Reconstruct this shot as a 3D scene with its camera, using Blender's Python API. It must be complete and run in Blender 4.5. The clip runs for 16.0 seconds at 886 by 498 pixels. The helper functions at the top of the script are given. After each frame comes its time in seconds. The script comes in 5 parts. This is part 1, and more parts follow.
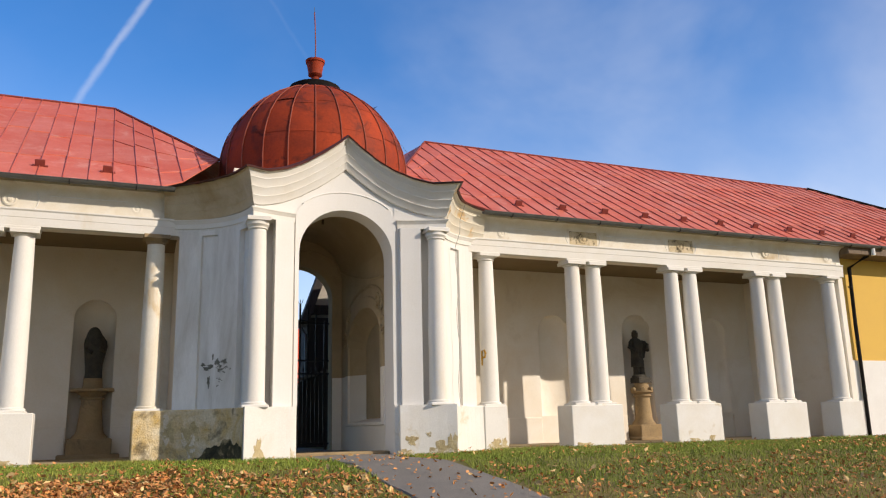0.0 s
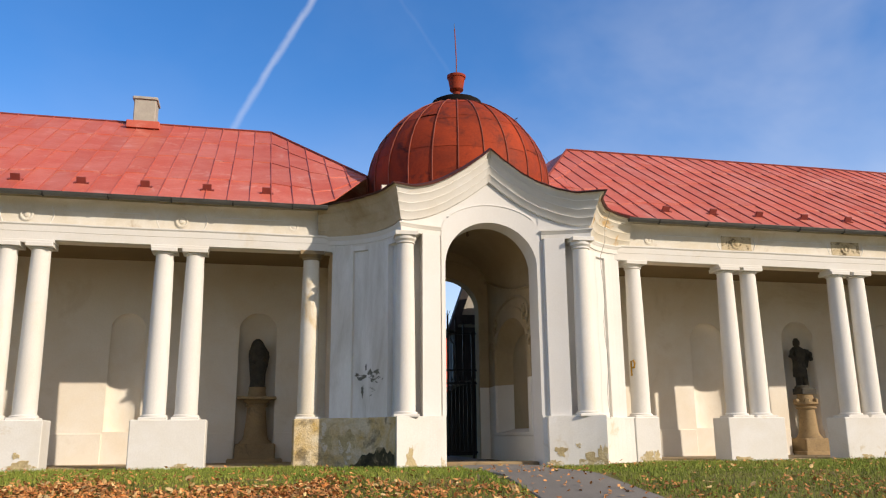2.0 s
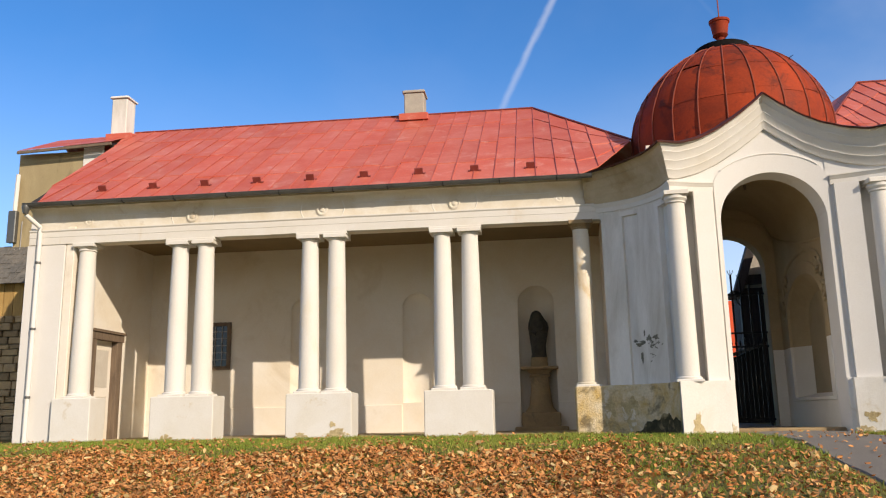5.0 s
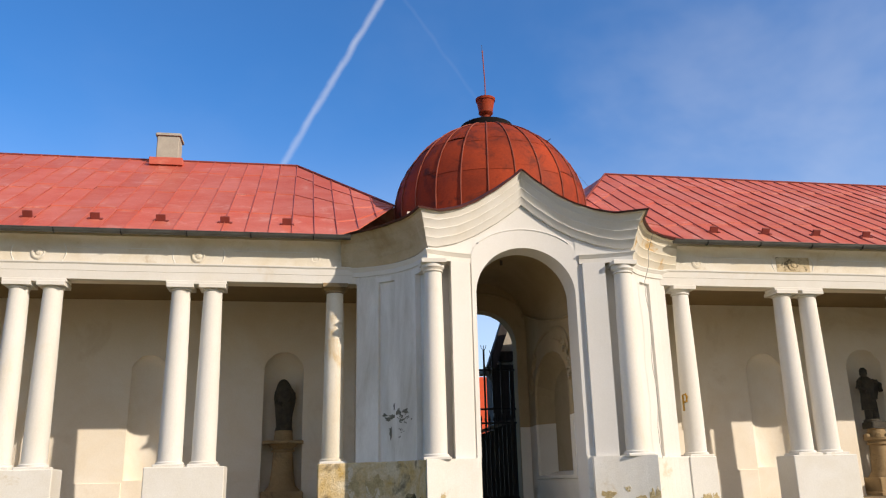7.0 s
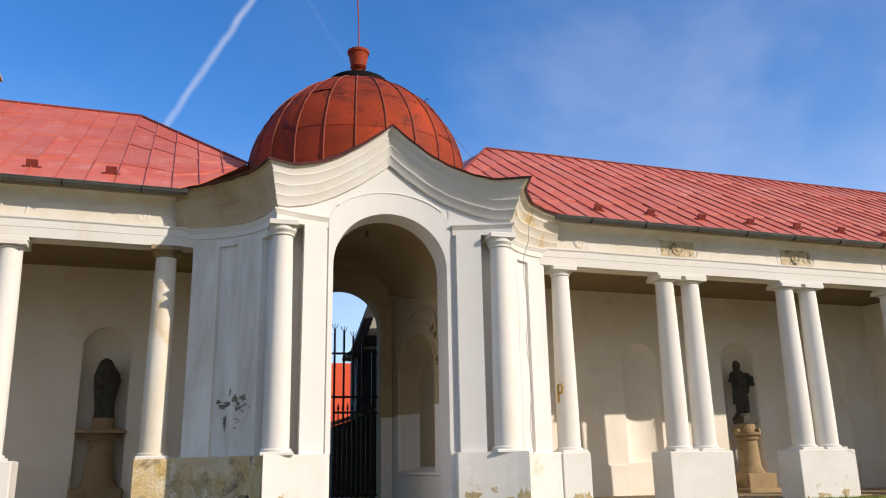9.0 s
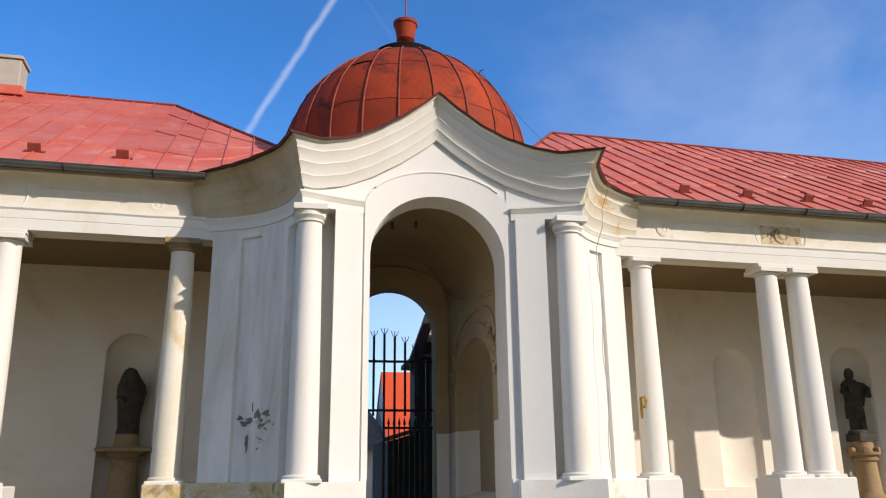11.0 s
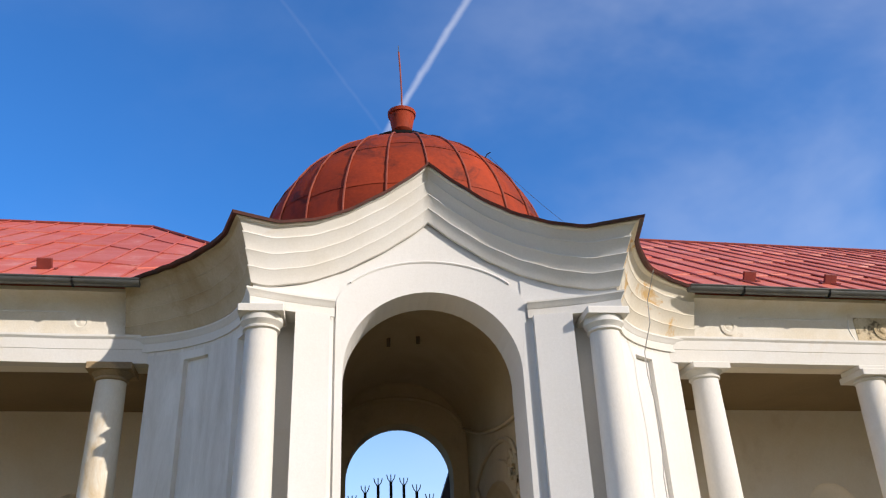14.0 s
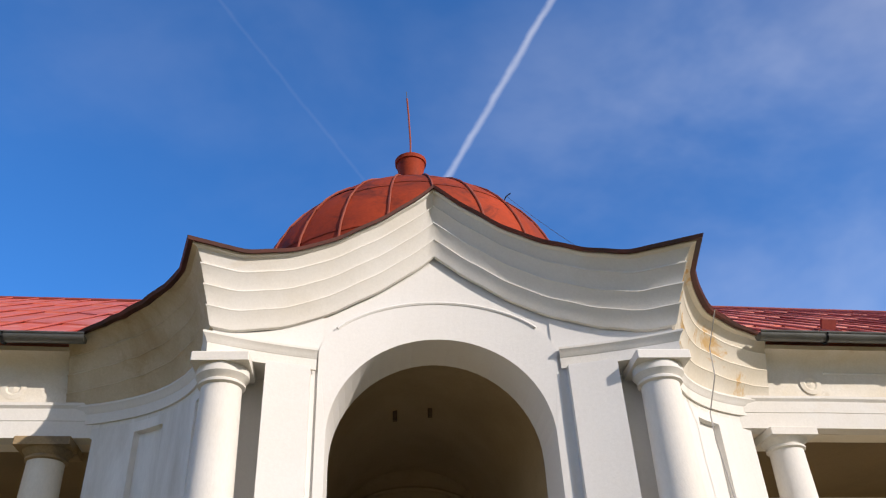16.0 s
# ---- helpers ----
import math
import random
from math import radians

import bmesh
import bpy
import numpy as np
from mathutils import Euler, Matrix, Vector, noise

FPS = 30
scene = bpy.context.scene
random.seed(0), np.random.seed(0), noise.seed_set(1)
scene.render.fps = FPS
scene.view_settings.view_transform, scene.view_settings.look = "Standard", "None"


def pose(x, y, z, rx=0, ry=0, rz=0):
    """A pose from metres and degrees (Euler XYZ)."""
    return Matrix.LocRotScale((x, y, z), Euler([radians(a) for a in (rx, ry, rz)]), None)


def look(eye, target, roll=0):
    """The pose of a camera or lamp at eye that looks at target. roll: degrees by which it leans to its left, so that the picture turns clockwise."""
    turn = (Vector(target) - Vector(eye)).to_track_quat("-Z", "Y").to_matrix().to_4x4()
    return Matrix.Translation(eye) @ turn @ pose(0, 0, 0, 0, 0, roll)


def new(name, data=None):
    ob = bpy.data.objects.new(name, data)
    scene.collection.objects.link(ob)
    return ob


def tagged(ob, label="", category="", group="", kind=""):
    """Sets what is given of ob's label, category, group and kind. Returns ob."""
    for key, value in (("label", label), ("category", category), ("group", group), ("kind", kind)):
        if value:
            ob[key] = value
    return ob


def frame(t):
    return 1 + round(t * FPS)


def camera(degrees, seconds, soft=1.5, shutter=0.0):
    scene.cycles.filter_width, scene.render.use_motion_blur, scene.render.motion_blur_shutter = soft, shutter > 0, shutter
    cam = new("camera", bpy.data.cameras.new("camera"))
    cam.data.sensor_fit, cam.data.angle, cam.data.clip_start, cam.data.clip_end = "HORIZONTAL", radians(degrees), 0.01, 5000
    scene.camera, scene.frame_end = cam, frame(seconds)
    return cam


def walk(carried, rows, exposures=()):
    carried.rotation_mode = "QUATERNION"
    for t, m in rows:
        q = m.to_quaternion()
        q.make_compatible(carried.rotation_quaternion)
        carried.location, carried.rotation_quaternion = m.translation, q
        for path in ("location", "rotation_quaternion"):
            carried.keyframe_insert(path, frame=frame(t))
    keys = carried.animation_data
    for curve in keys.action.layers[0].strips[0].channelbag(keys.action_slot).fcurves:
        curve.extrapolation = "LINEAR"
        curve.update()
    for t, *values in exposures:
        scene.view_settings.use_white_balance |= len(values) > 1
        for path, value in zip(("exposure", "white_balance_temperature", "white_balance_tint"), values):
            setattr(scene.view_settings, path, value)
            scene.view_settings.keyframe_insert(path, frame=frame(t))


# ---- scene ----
cam = camera(57.2, 16.0, 1.2)
PATH = [
    (0, (-3.504, -14.834, 0.469), (-2.824, -13.003, 0.898), -1.4),
    (0.5, (-3.482, -14.888, 0.519), (-2.895, -13.026, 0.952), -1.4),
    (1, (-3.503, -14.914, 0.512), (-3.004, -13.026, 0.945), -1.3),
    (1.5, (-3.54, -14.916, 0.513), (-3.103, -13.014, 0.953), -0.9),
    (2, (-3.537, -14.95, 0.519), (-3.199, -13.031, 0.971), -0.5),
    (2.5, (-3.523, -14.962, 0.492), (-3.304, -13.026, 0.945), -0.4),
    (3, (-3.449, -14.981, 0.482), (-3.446, -13.03, 0.924), -0.3),
    (3.5, (-3.328, -14.94, 0.391), (-3.524, -12.997, 0.826), -0.3),
    (3.7, (-3.404, -15.007, 0.48), (-3.653, -13.065, 0.892), -0.5),
    (5.8, (-3.377, -14.867, 0.425), (-3.716, -12.935, 0.82), -1.2),
    (6, (-3.458, -14.744, 0.482), (-3.688, -12.805, 0.914), -1.7),
    (6.5, (-3.222, -14.317, 0.453), (-3.19, -12.388, 0.978), -2.3),
    (7, (-3.141, -13.956, 0.525), (-2.909, -12.048, 1.077), -1.3),
    (7.5, (-3.015, -13.484, 0.526), (-2.584, -11.598, 1.031), 0.0),
    (8, (-2.858, -13.03, 0.562), (-2.324, -11.168, 1.059), -0.3),
    (8.2, (-2.791, -12.854, 0.568), (-2.251, -10.995, 1.071), -0.8),
    (10.3, (-2.093, -10.875, 0.883), (-1.598, -9.013, 1.422), -1.1),
    (10.5, (-2.014, -10.663, 0.802), (-1.538, -8.8, 1.351), -1.3),
    (11, (-1.823, -10.288, 0.923), (-1.47, -8.396, 1.465), -0.6),
    (11.5, (-1.581, -9.887, 0.962), (-1.283, -8.001, 1.558), -0.4),
    (12, (-1.386, -9.507, 1.01), (-1.149, -7.628, 1.653), -0.8),
    (12.5, (-1.239, -9.132, 1.039), (-1.045, -7.263, 1.723), -0.6),
    (13, (-1.13, -8.699, 1.133), (-0.876, -6.847, 1.844), -2.4),
    (13.5, (-0.999, -8.266, 1.185), (-0.719, -6.454, 1.983), -3.5),
    (14, (-0.9, -7.843, 1.233), (-0.658, -6.065, 2.115), -2.5),
    (14.5, (-0.864, -7.416, 1.31), (-0.656, -5.669, 2.261), -2.2),
    (15, (-0.763, -6.983, 1.372), (-0.609, -5.269, 2.39), -1.9),
    (15.5, (-0.672, -6.512, 1.409), (-0.488, -4.835, 2.485), -2.7),
    (16, (-0.542, -6.149, 1.454), (-0.37, -4.49, 2.557), -2.9),
]
EXPOSURES = [(0.0, 0.30, 7250, 14), (5.8, 0.30, 7600, 14), (8.0, 0.30, 7050, 13.5), (10.5, 0.35, 6850, 13.5), (12.0, 0.35, 6700, 13), (14.0, 0.37, 6650, 13.5), (16.0, 0.33, 6700, 15)]
walk(cam, [(t, look(eye, target, roll)) for t, eye, target, roll in PATH], EXPOSURES)

# ---------------------------------------------------------------- world and sun
SUN_DIR = Vector((math.sin(radians(47)) * math.cos(radians(26.5)), -math.cos(radians(47)) * math.cos(radians(26.5)), math.sin(radians(26.5))))


def build_world():
    world = bpy.data.worlds.new("sky")
    scene.world = world
    world.use_nodes = True
    nt = world.node_tree
    n, l = nt.nodes, nt.links
    n.clear()
    out = n.new("ShaderNodeOutputWorld")
    bg = n.new("ShaderNodeBackground")
    sky = n.new("ShaderNodeTexSky")
    sky.sky_type = "NISHITA"
    sky.sun_disc = False
    sky.sun_elevation = math.asin(SUN_DIR.z)
    sky.sun_rotation = math.atan2(SUN_DIR.x, SUN_DIR.y)
    sky.air_density, sky.dust_density, sky.ozone_density = 1.0, 0.3, 3.0
    bg.inputs["Strength"].default_value = SKY_STRENGTH
    tc = n.new("ShaderNodeTexCoord")

    def mth(op, a, b=None, c=None):
        m = n.new("ShaderNodeMath")
        m.operation = op
        for i, v in enumerate((a, b, c)):
            if v is None:
                continue
            if isinstance(v, (int, float)):
                m.inputs[i].default_value = v
            else:
                l.new(v, m.inputs[i])
        return m.outputs[0]

    def dot(v):
        m = n.new("ShaderNodeVectorMath")
        m.operation = "DOT_PRODUCT"
        l.new(tc.outputs["Generated"], m.inputs[0])
        m.inputs[1].default_value = v
        return m.outputs["Value"]

    def ramp(v, lo, hi, to_lo, to_hi):
        m = n.new("ShaderNodeMapRange")
        m.interpolation_type = "SMOOTHSTEP"
        l.new(v, m.inputs["Value"])
        for key, x in zip(("From Min", "From Max", "To Min", "To Max"), (lo, hi, to_lo, to_hi)):
            m.inputs[key].default_value = x
        return m.outputs["Result"]

    # thin cirrus: stretched noise, denser towards the sunny side
    mp = n.new("ShaderNodeMapping")
    mp.inputs["Scale"].default_value = (1.4, 1.8, 2.2)
    mp.inputs["Rotation"].default_value = (0.3, 0.5, 0.4)
    l.new(tc.outputs["Generated"], mp.inputs["Vector"])
    nz = n.new("ShaderNodeTexNoise")
    nz.inputs["Scale"].default_value = 2.2
    nz.inputs["Detail"].default_value = 5
    nz.inputs["Roughness"].default_value = 0.55
    nz.inputs["Distortion"].default_value = 0.15
    l.new(mp.outputs[0], nz.inputs["Vector"])
    side = ramp(dot((0.93, 0.36, 0.0)), 0.25, 0.85, 0.16, 0.9)
    cloud = mth("MULTIPLY", ramp(nz.outputs["Fac"], 0.36, 0.84, 0.03, 0.25), mth("MULTIPLY", side, ramp(dot((0, 0, 1)), 0.46, 0.72, 1.0, 1.45)))
    # vapour trails: great circles of the sky
    wob = n.new("ShaderNodeTexNoise")
    wob.inputs["Scale"].default_value = 38
    wob.inputs["Detail"].default_value = 4
    l.new(tc.outputs["Generated"], wob.inputs["Vector"])
    wobble = mth("MULTIPLY_ADD", wob.outputs["Fac"], 0.006, -0.003)

    def trail(a, b, width, power):
        nrm = Vector(a).cross(Vector(b)).normalized()
        d = mth("ABSOLUTE", mth("ADD", dot(nrm), wobble))
        core = ramp(d, 0.0, width, 1.0, 0.0)
        up = ramp(dot((0, 0, 1)), 0.30, 0.52, 0.55, 1.0)
        return mth("MULTIPLY", mth("MULTIPLY", core, up), mth("MULTIPLY_ADD", wob.outputs["Fac"], 0.8 * power, 0.6 * power))

    t1 = trail((-0.09, 0.932, 0.352), (0.155, 0.694, 0.703), 0.0064, 0.26)
    t2 = trail((-0.098, 0.71, 0.698), (0.041, 0.821, 0.569), 0.0035, 0.018)
    ahead = ramp(dot((0, 1, 0)), 0.3, 0.5, 0.0, 1.0)
    t2 = mth("MULTIPLY", t2, ahead)
    t1 = mth("MULTIPLY", t1, ahead)
    low = mth("MULTIPLY", ramp(dot((0, 0, 1)), 0.08, 0.44, 0.46, 0.0), ramp(dot((0.93, 0.36, 0.0)), -0.1, 0.65, 0.6, 0.85))
    total = mth("MINIMUM", mth("ADD", mth("ADD", mth("ADD", cloud, low), t1), t2), 0.9)
    haze = ramp(dot(SUN_DIR), 0.12, 0.8, 0.0, 0.78)
    # the deep blue of the clear sky
    tint = n.new("ShaderNodeMix")
    tint.data_type = "RGBA"
    tint.blend_type = "MULTIPLY"
    tint.inputs["Factor"].default_value = 1.0
    l.new(sky.outputs[0], tint.inputs["A"])
    tint.inputs["B"].default_value = SKY_TINT
    pale = n.new("ShaderNodeMix")
    pale.data_type = "RGBA"
    l.new(haze, pale.inputs["Factor"])
    l.new(tint.outputs["Result"], pale.inputs["A"])
    pale.inputs["B"].default_value = (4.3, 3.9, 3.4, 1)
    mix = n.new("ShaderNodeMix")
    mix.data_type = "RGBA"
    l.new(total, mix.inputs["Factor"])
    l.new(pale.outputs["Result"], mix.inputs["A"])
    mix.inputs["B"].default_value = (8.6, 9.0, 9.6, 1)
    l.new(mix.outputs["Result"], bg.inputs["Color"])
    l.new(bg.outputs[0], out.inputs["Surface"])


SKY_STRENGTH = 0.102
SKY_TINT = (0.33, 1.03, 1.68, 1)
build_world()
sun = new("sun", bpy.data.lights.new("sun", "SUN"))
sun.data.energy = 3.6
sun.data.angle = radians(0.55)
sun.data.color = (1.0, 0.935, 0.85)
sun.matrix_world = look(SUN_DIR * 60, (0, 0, 0))


# ---------------------------------------------------------------- materials
def material(name, base, second=None, amount=0.5, scale=2.0, fine=35.0, fine_amount=0.12, rough=0.8, metal=0.0, bump=0.15, bump_dist=0.01,
             stain=None, stain_scale=0.9, stain_at=(0.58, 0.72), stain_amount=0.7, per_object=0.0, specular=0.3, stretch=(1, 1, 1), per_island=0.0):
    """Two scales of variation, patchy stains with a shape of their own, and a fine relief."""
    mat = bpy.data.materials.new(name)
    mat.use_nodes = True
    nt = mat.node_tree
    n, l = nt.nodes, nt.links
    bsdf = n["Principled BSDF"]
    geo = n.new("ShaderNodeNewGeometry")
    mp = n.new("ShaderNodeMapping")
    mp.inputs["Scale"].default_value = stretch
    l.new(geo.outputs["Position"], mp.inputs["Vector"])

    def noise_tex(s, detail, rough_=0.6, distort=0.0):
        t = n.new("ShaderNodeTexNoise")
        t.inputs["Scale"].default_value = s
        t.inputs["Detail"].default_value = detail
        t.inputs["Roughness"].default_value = rough_
        t.inputs["Distortion"].default_value = distort
        l.new(mp.outputs[0], t.inputs["Vector"])
        return t.outputs["Fac"]

    def mixed(fac, a, b, blend="MIX"):
        m = n.new("ShaderNodeMix")
        m.data_type = "RGBA"
        m.blend_type = blend
        for key, v in (("Factor", fac), ("A", a), ("B", b)):
            if isinstance(v, (int, float)):
                m.inputs[key].default_value = v
            elif isinstance(v, tuple):
                m.inputs[key].default_value = (*v[:3], 1)
            else:
                l.new(v, m.inputs[key])
        return m.outputs["Result"]

    def remap(v, lo, hi, a, b):
        m = n.new("ShaderNodeMapRange")
        l.new(v, m.inputs["Value"])
        for key, x in zip(("From Min", "From Max", "To Min", "To Max"), (lo, hi, a, b)):
            m.inputs[key].default_value = x
        return m.outputs["Result"]

    second = second or tuple(c * 0.8 for c in base)
    big = noise_tex(scale, 5, 0.62, 0.4)
    col = mixed(remap(big, 0.38, 0.68, 0.0, amount), base, second)
    if stain:
        st = noise_tex(stain_scale, 6, 0.65, 0.8)
        col = mixed(remap(st, stain_at[0], stain_at[1], 0.0, stain_amount), col, stain)
    fin = noise_tex(fine, 4, 0.7)
    col = mixed(1.0, col, remap(fin, 0.25, 0.75, 1 - fine_amount, 1 + fine_amount), "MULTIPLY")
    if per_object or per_island:
        if per_object:
            info = n.new("ShaderNodeObjectInfo").outputs["Random"]
        else:
            info = geo.outputs["Random Per Island"]
        k = per_object or per_island
        col = mixed(1.0, col, remap(info, 0.0, 1.0, 1 - k, 1 + k), "MULTIPLY")
    l.new(col, bsdf.inputs["Base Color"])
    l.new(remap(big, 0.3, 0.7, min(1, rough + 0.08), max(0.05, rough - 0.08)), bsdf.inputs["Roughness"])
    bsdf.inputs["Metallic"].default_value = metal
    bsdf.inputs["Specular IOR Level"].default_value = specular
    if bump:
        b = n.new("ShaderNodeBump")
        b.inputs["Strength"].default_value = bump
        b.inputs["Distance"].default_value = bump_dist
        add = n.new("ShaderNodeMath")
        add.operation = "ADD"
        l.new(fin, add.inputs[0])
        l.new(noise_tex(scale * 4, 3), add.inputs[1])
        l.new(add.outputs[0], b.inputs["Height"])
        l.new(b.outputs[0], bsdf.inputs["Normal"])
    return mat


M_PLASTER = material("white_limewash", (0.70, 0.685, 0.655), (0.66, 0.63, 0.575), 0.6, 0.8, 40, 0.035, 0.9, bump=0.12, stain=(0.66, 0.55, 0.36), stain_scale=0.55, stain_at=(0.64, 0.80), stain_amount=0.4)
M_TRIM = material("stucco_trim", (0.69, 0.67, 0.625), (0.63, 0.585, 0.50), 0.6, 1.3, 45, 0.05, 0.9, bump=0.15, stain=(0.55, 0.42, 0.24), stain_scale=0.8, stain_at=(0.63, 0.78), stain_amount=0.5)
# brown streaks, with the west side's shade mixed into the colour
M_TRIM_BROWN = material("shade_brown_trim", (0.55, 0.475, 0.345), (0.40, 0.305, 0.18), 0.8, 1.8, 45, 0.08, 0.9, bump=0.2, stain=(0.34, 0.24, 0.12), stain_scale=1.4, stain_at=(0.57, 0.72), stain_amount=0.6)
M_TRIM_RUST = material("rust_streaked_trim", (0.74, 0.70, 0.62), (0.66, 0.58, 0.44), 0.7, 1.5, 45, 0.06, 0.9, bump=0.15, stain=(0.60, 0.34, 0.07), stain_scale=2.6, stain_at=(0.58, 0.66), stain_amount=0.75, stretch=(1, 1, 0.7))
M_FLANK = material("streaked_flank_limewash", (0.75, 0.735, 0.70), (0.50, 0.475, 0.42), 0.9, 1.6, 40, 0.05, 0.9, bump=0.15, stain=(0.40, 0.35, 0.27), stain_scale=1.6, stain_at=(0.58, 0.75), stain_amount=0.6, stretch=(1.4, 1.4, 0.3))
# brown stains over a tan that holds the shade below the eaves
M_FRIEZE = material("shade_tan_frieze", (0.70, 0.66, 0.58), (0.60, 0.52, 0.38), 0.8, 1.6, 45, 0.07, 0.9, bump=0.2, stain=(0.36, 0.24, 0.11), stain_scale=1.1, stain_at=(0.58, 0.72), stain_amount=0.7)
M_COLUMN = material("column_limewash", (0.71, 0.69, 0.65), (0.66, 0.615, 0.53), 0.65, 1.1, 45, 0.05, 0.9, bump=0.2, stain=(0.68, 0.55, 0.33), stain_scale=0.9, stain_at=(0.62, 0.80), stain_amount=0.45, stretch=(1, 1, 0.5))
M_OLDCOLUMN = material("ochre_stained_limewash", (0.70, 0.655, 0.56), (0.63, 0.53, 0.37), 0.8, 1.6, 40, 0.07, 0.9, bump=0.25, stain=(0.52, 0.33, 0.10), stain_scale=1.8, stain_at=(0.6, 0.72), stain_amount=0.7, stretch=(1, 1, 0.5))
M_INSIDE = material("portico_plaster", (0.79, 0.745, 0.66), (0.72, 0.63, 0.49), 0.8, 0.7, 30, 0.04, 0.92, bump=0.1, stain=(0.50, 0.40, 0.26), stain_scale=0.6, stain_at=(0.57, 0.77), stain_amount=0.5)
# passage brown, set dark and warm to carry the shade under the vault
M_VAULT = material("passage_shade_plaster", (0.49, 0.395, 0.25), (0.37, 0.285, 0.17), 0.7, 0.8, 30, 0.06, 0.92, bump=0.1, stain=(0.30, 0.24, 0.16), stain_scale=0.9, stain_at=(0.6, 0.75), stain_amount=0.5)
M_FLOOR = material("trodden_earth_paving", (0.43, 0.34, 0.22), (0.33, 0.25, 0.15), 0.7, 2, 40, 0.2, 0.95, bump=0.4)
# paler plaster for the lower part of the passage walls
M_PALER = material("paler_wall_plaster", (0.82, 0.80, 0.75), (0.76, 0.73, 0.66), 0.5, 1.2, 40, 0.05, 0.9, bump=0.15)
# ceiling brown, darkened so the colonnade's deep shade is in the colour
M_SOFFIT = material("shade_dark_soffit", (0.25, 0.185, 0.105), (0.18, 0.13, 0.07), 0.7, 0.8, 30, 0.06, 0.92, bump=0.1)
M_PLINTH = material("worn_plinth_plaster", (0.70, 0.685, 0.645), (0.63, 0.59, 0.51), 0.6, 1.4, 40, 0.06, 0.92, bump=0.3, stain=(0.47, 0.36, 0.18), stain_scale=1.3, stain_at=(0.62, 0.74), stain_amount=0.7)
M_PATCHY = material("peeling_plinth_plaster", (0.64, 0.56, 0.40), (0.50, 0.33, 0.10), 1.0, 2.4, 26, 0.2, 0.93, bump=0.6, bump_dist=0.03, stain=(0.13, 0.105, 0.065), stain_scale=2.1, stain_at=(0.53, 0.64), stain_amount=0.8)
M_ROOF = material("red_painted_sheet", (0.51, 0.10, 0.06), (0.58, 0.17, 0.115), 0.9, 0.9, 22, 0.11, 0.5, bump=0.1, stain=(0.66, 0.34, 0.28), stain_scale=2.4, stain_at=(0.56, 0.72), stain_amount=0.6, per_object=0.10, specular=0.4)
M_SEAM = material("red_seam_paint", (0.40, 0.08, 0.055), (0.50, 0.14, 0.10), 0.7, 1.5, 30, 0.08, 0.5, bump=0.05)
M_GUARD = material("dull_red_iron", (0.24, 0.05, 0.038), (0.16, 0.035, 0.028), 0.7, 6, 40, 0.15, 0.6, bump=0.1)
M_DOME = material("rusty_red_sheet", (0.33, 0.043, 0.013), (0.18, 0.027, 0.012), 1.0, 1.3, 26, 0.18, 0.72, bump=0.14, stain=(0.07, 0.018, 0.013), stain_scale=1.9, stain_at=(0.52, 0.66), stain_amount=0.85, per_object=0.16, specular=0.18)
M_DOME_SEAM = material("rusty_seam", (0.22, 0.045, 0.025), (0.34, 0.10, 0.06), 0.6, 3, 30, 0.1, 0.6, bump=0.05)
M_COPING = material("coping_sheet", (0.11, 0.028, 0.018), (0.02, 0.014, 0.012), 1.0, 1.6, 30, 0.2, 0.6, bump=0.1)
M_BLACK = material("tarred_sheet", (0.010, 0.009, 0.009), (0.018, 0.015, 0.013), 0.5, 4, 30, 0.2, 0.85, specular=0.1)
M_GUTTER = material("weathered_zinc", (0.16, 0.165, 0.16), (0.10, 0.10, 0.095), 0.6, 3, 30, 0.1, 0.45, metal=0.6, bump=0.05)
M_IRON = material("black_iron", (0.012, 0.012, 0.014), (0.02, 0.018, 0.017), 0.5, 6, 50, 0.2, 0.5, metal=0.3, bump=0.1)
M_BRONZE = material("dark_weathered_stone", (0.045, 0.042, 0.036), (0.10, 0.085, 0.06), 0.5, 6, 40, 0.25, 0.8, bump=0.4, bump_dist=0.02)
M_STONE = material("sandstone", (0.35, 0.25, 0.135), (0.22, 0.155, 0.085), 0.7, 3, 40, 0.15, 0.9, bump=0.35, stain=(0.14, 0.11, 0.075), stain_scale=2.2, stain_at=(0.57, 0.7), stain_amount=0.7)
M_CHIMNEY = material("grey_render", (0.42, 0.39, 0.33), (0.30, 0.28, 0.24), 0.7, 4, 40, 0.15, 0.9, bump=0.3)
M_WHITE = material("white_render", (0.74, 0.73, 0.70), (0.66, 0.64, 0.60), 0.5, 2, 40, 0.05, 0.9, bump=0.1)
M_YELLOW = material("ochre_render", (0.66, 0.42, 0.10), (0.60, 0.36, 0.085), 0.5, 1.2, 40, 0.05, 0.9, bump=0.12)
M_WOOD = material("weathered_oak", (0.20, 0.145, 0.10), (0.10, 0.07, 0.05), 0.8, 3, 60, 0.25, 0.8, bump=0.4, stretch=(6, 6, 0.6))
M_DOORLEAF = material("chalky_door_paint", (0.58, 0.54, 0.47), (0.48, 0.43, 0.36), 0.6, 2, 40, 0.08, 0.8, bump=0.15)
M_ASPHALT = material("worn_asphalt", (0.20, 0.185, 0.165), (0.145, 0.135, 0.12), 0.6, 1.2, 90, 0.3, 0.92, bump=0.4, bump_dist=0.006)
M_SOIL = material("autumn_lawn", (0.125, 0.125, 0.03), (0.18, 0.145, 0.05), 0.8, 0.7, 30, 0.35, 0.95, bump=0.6, bump_dist=0.03, stain=(0.24, 0.13, 0.05), stain_scale=0.35, stain_at=(0.48, 0.62), stain_amount=0.7)
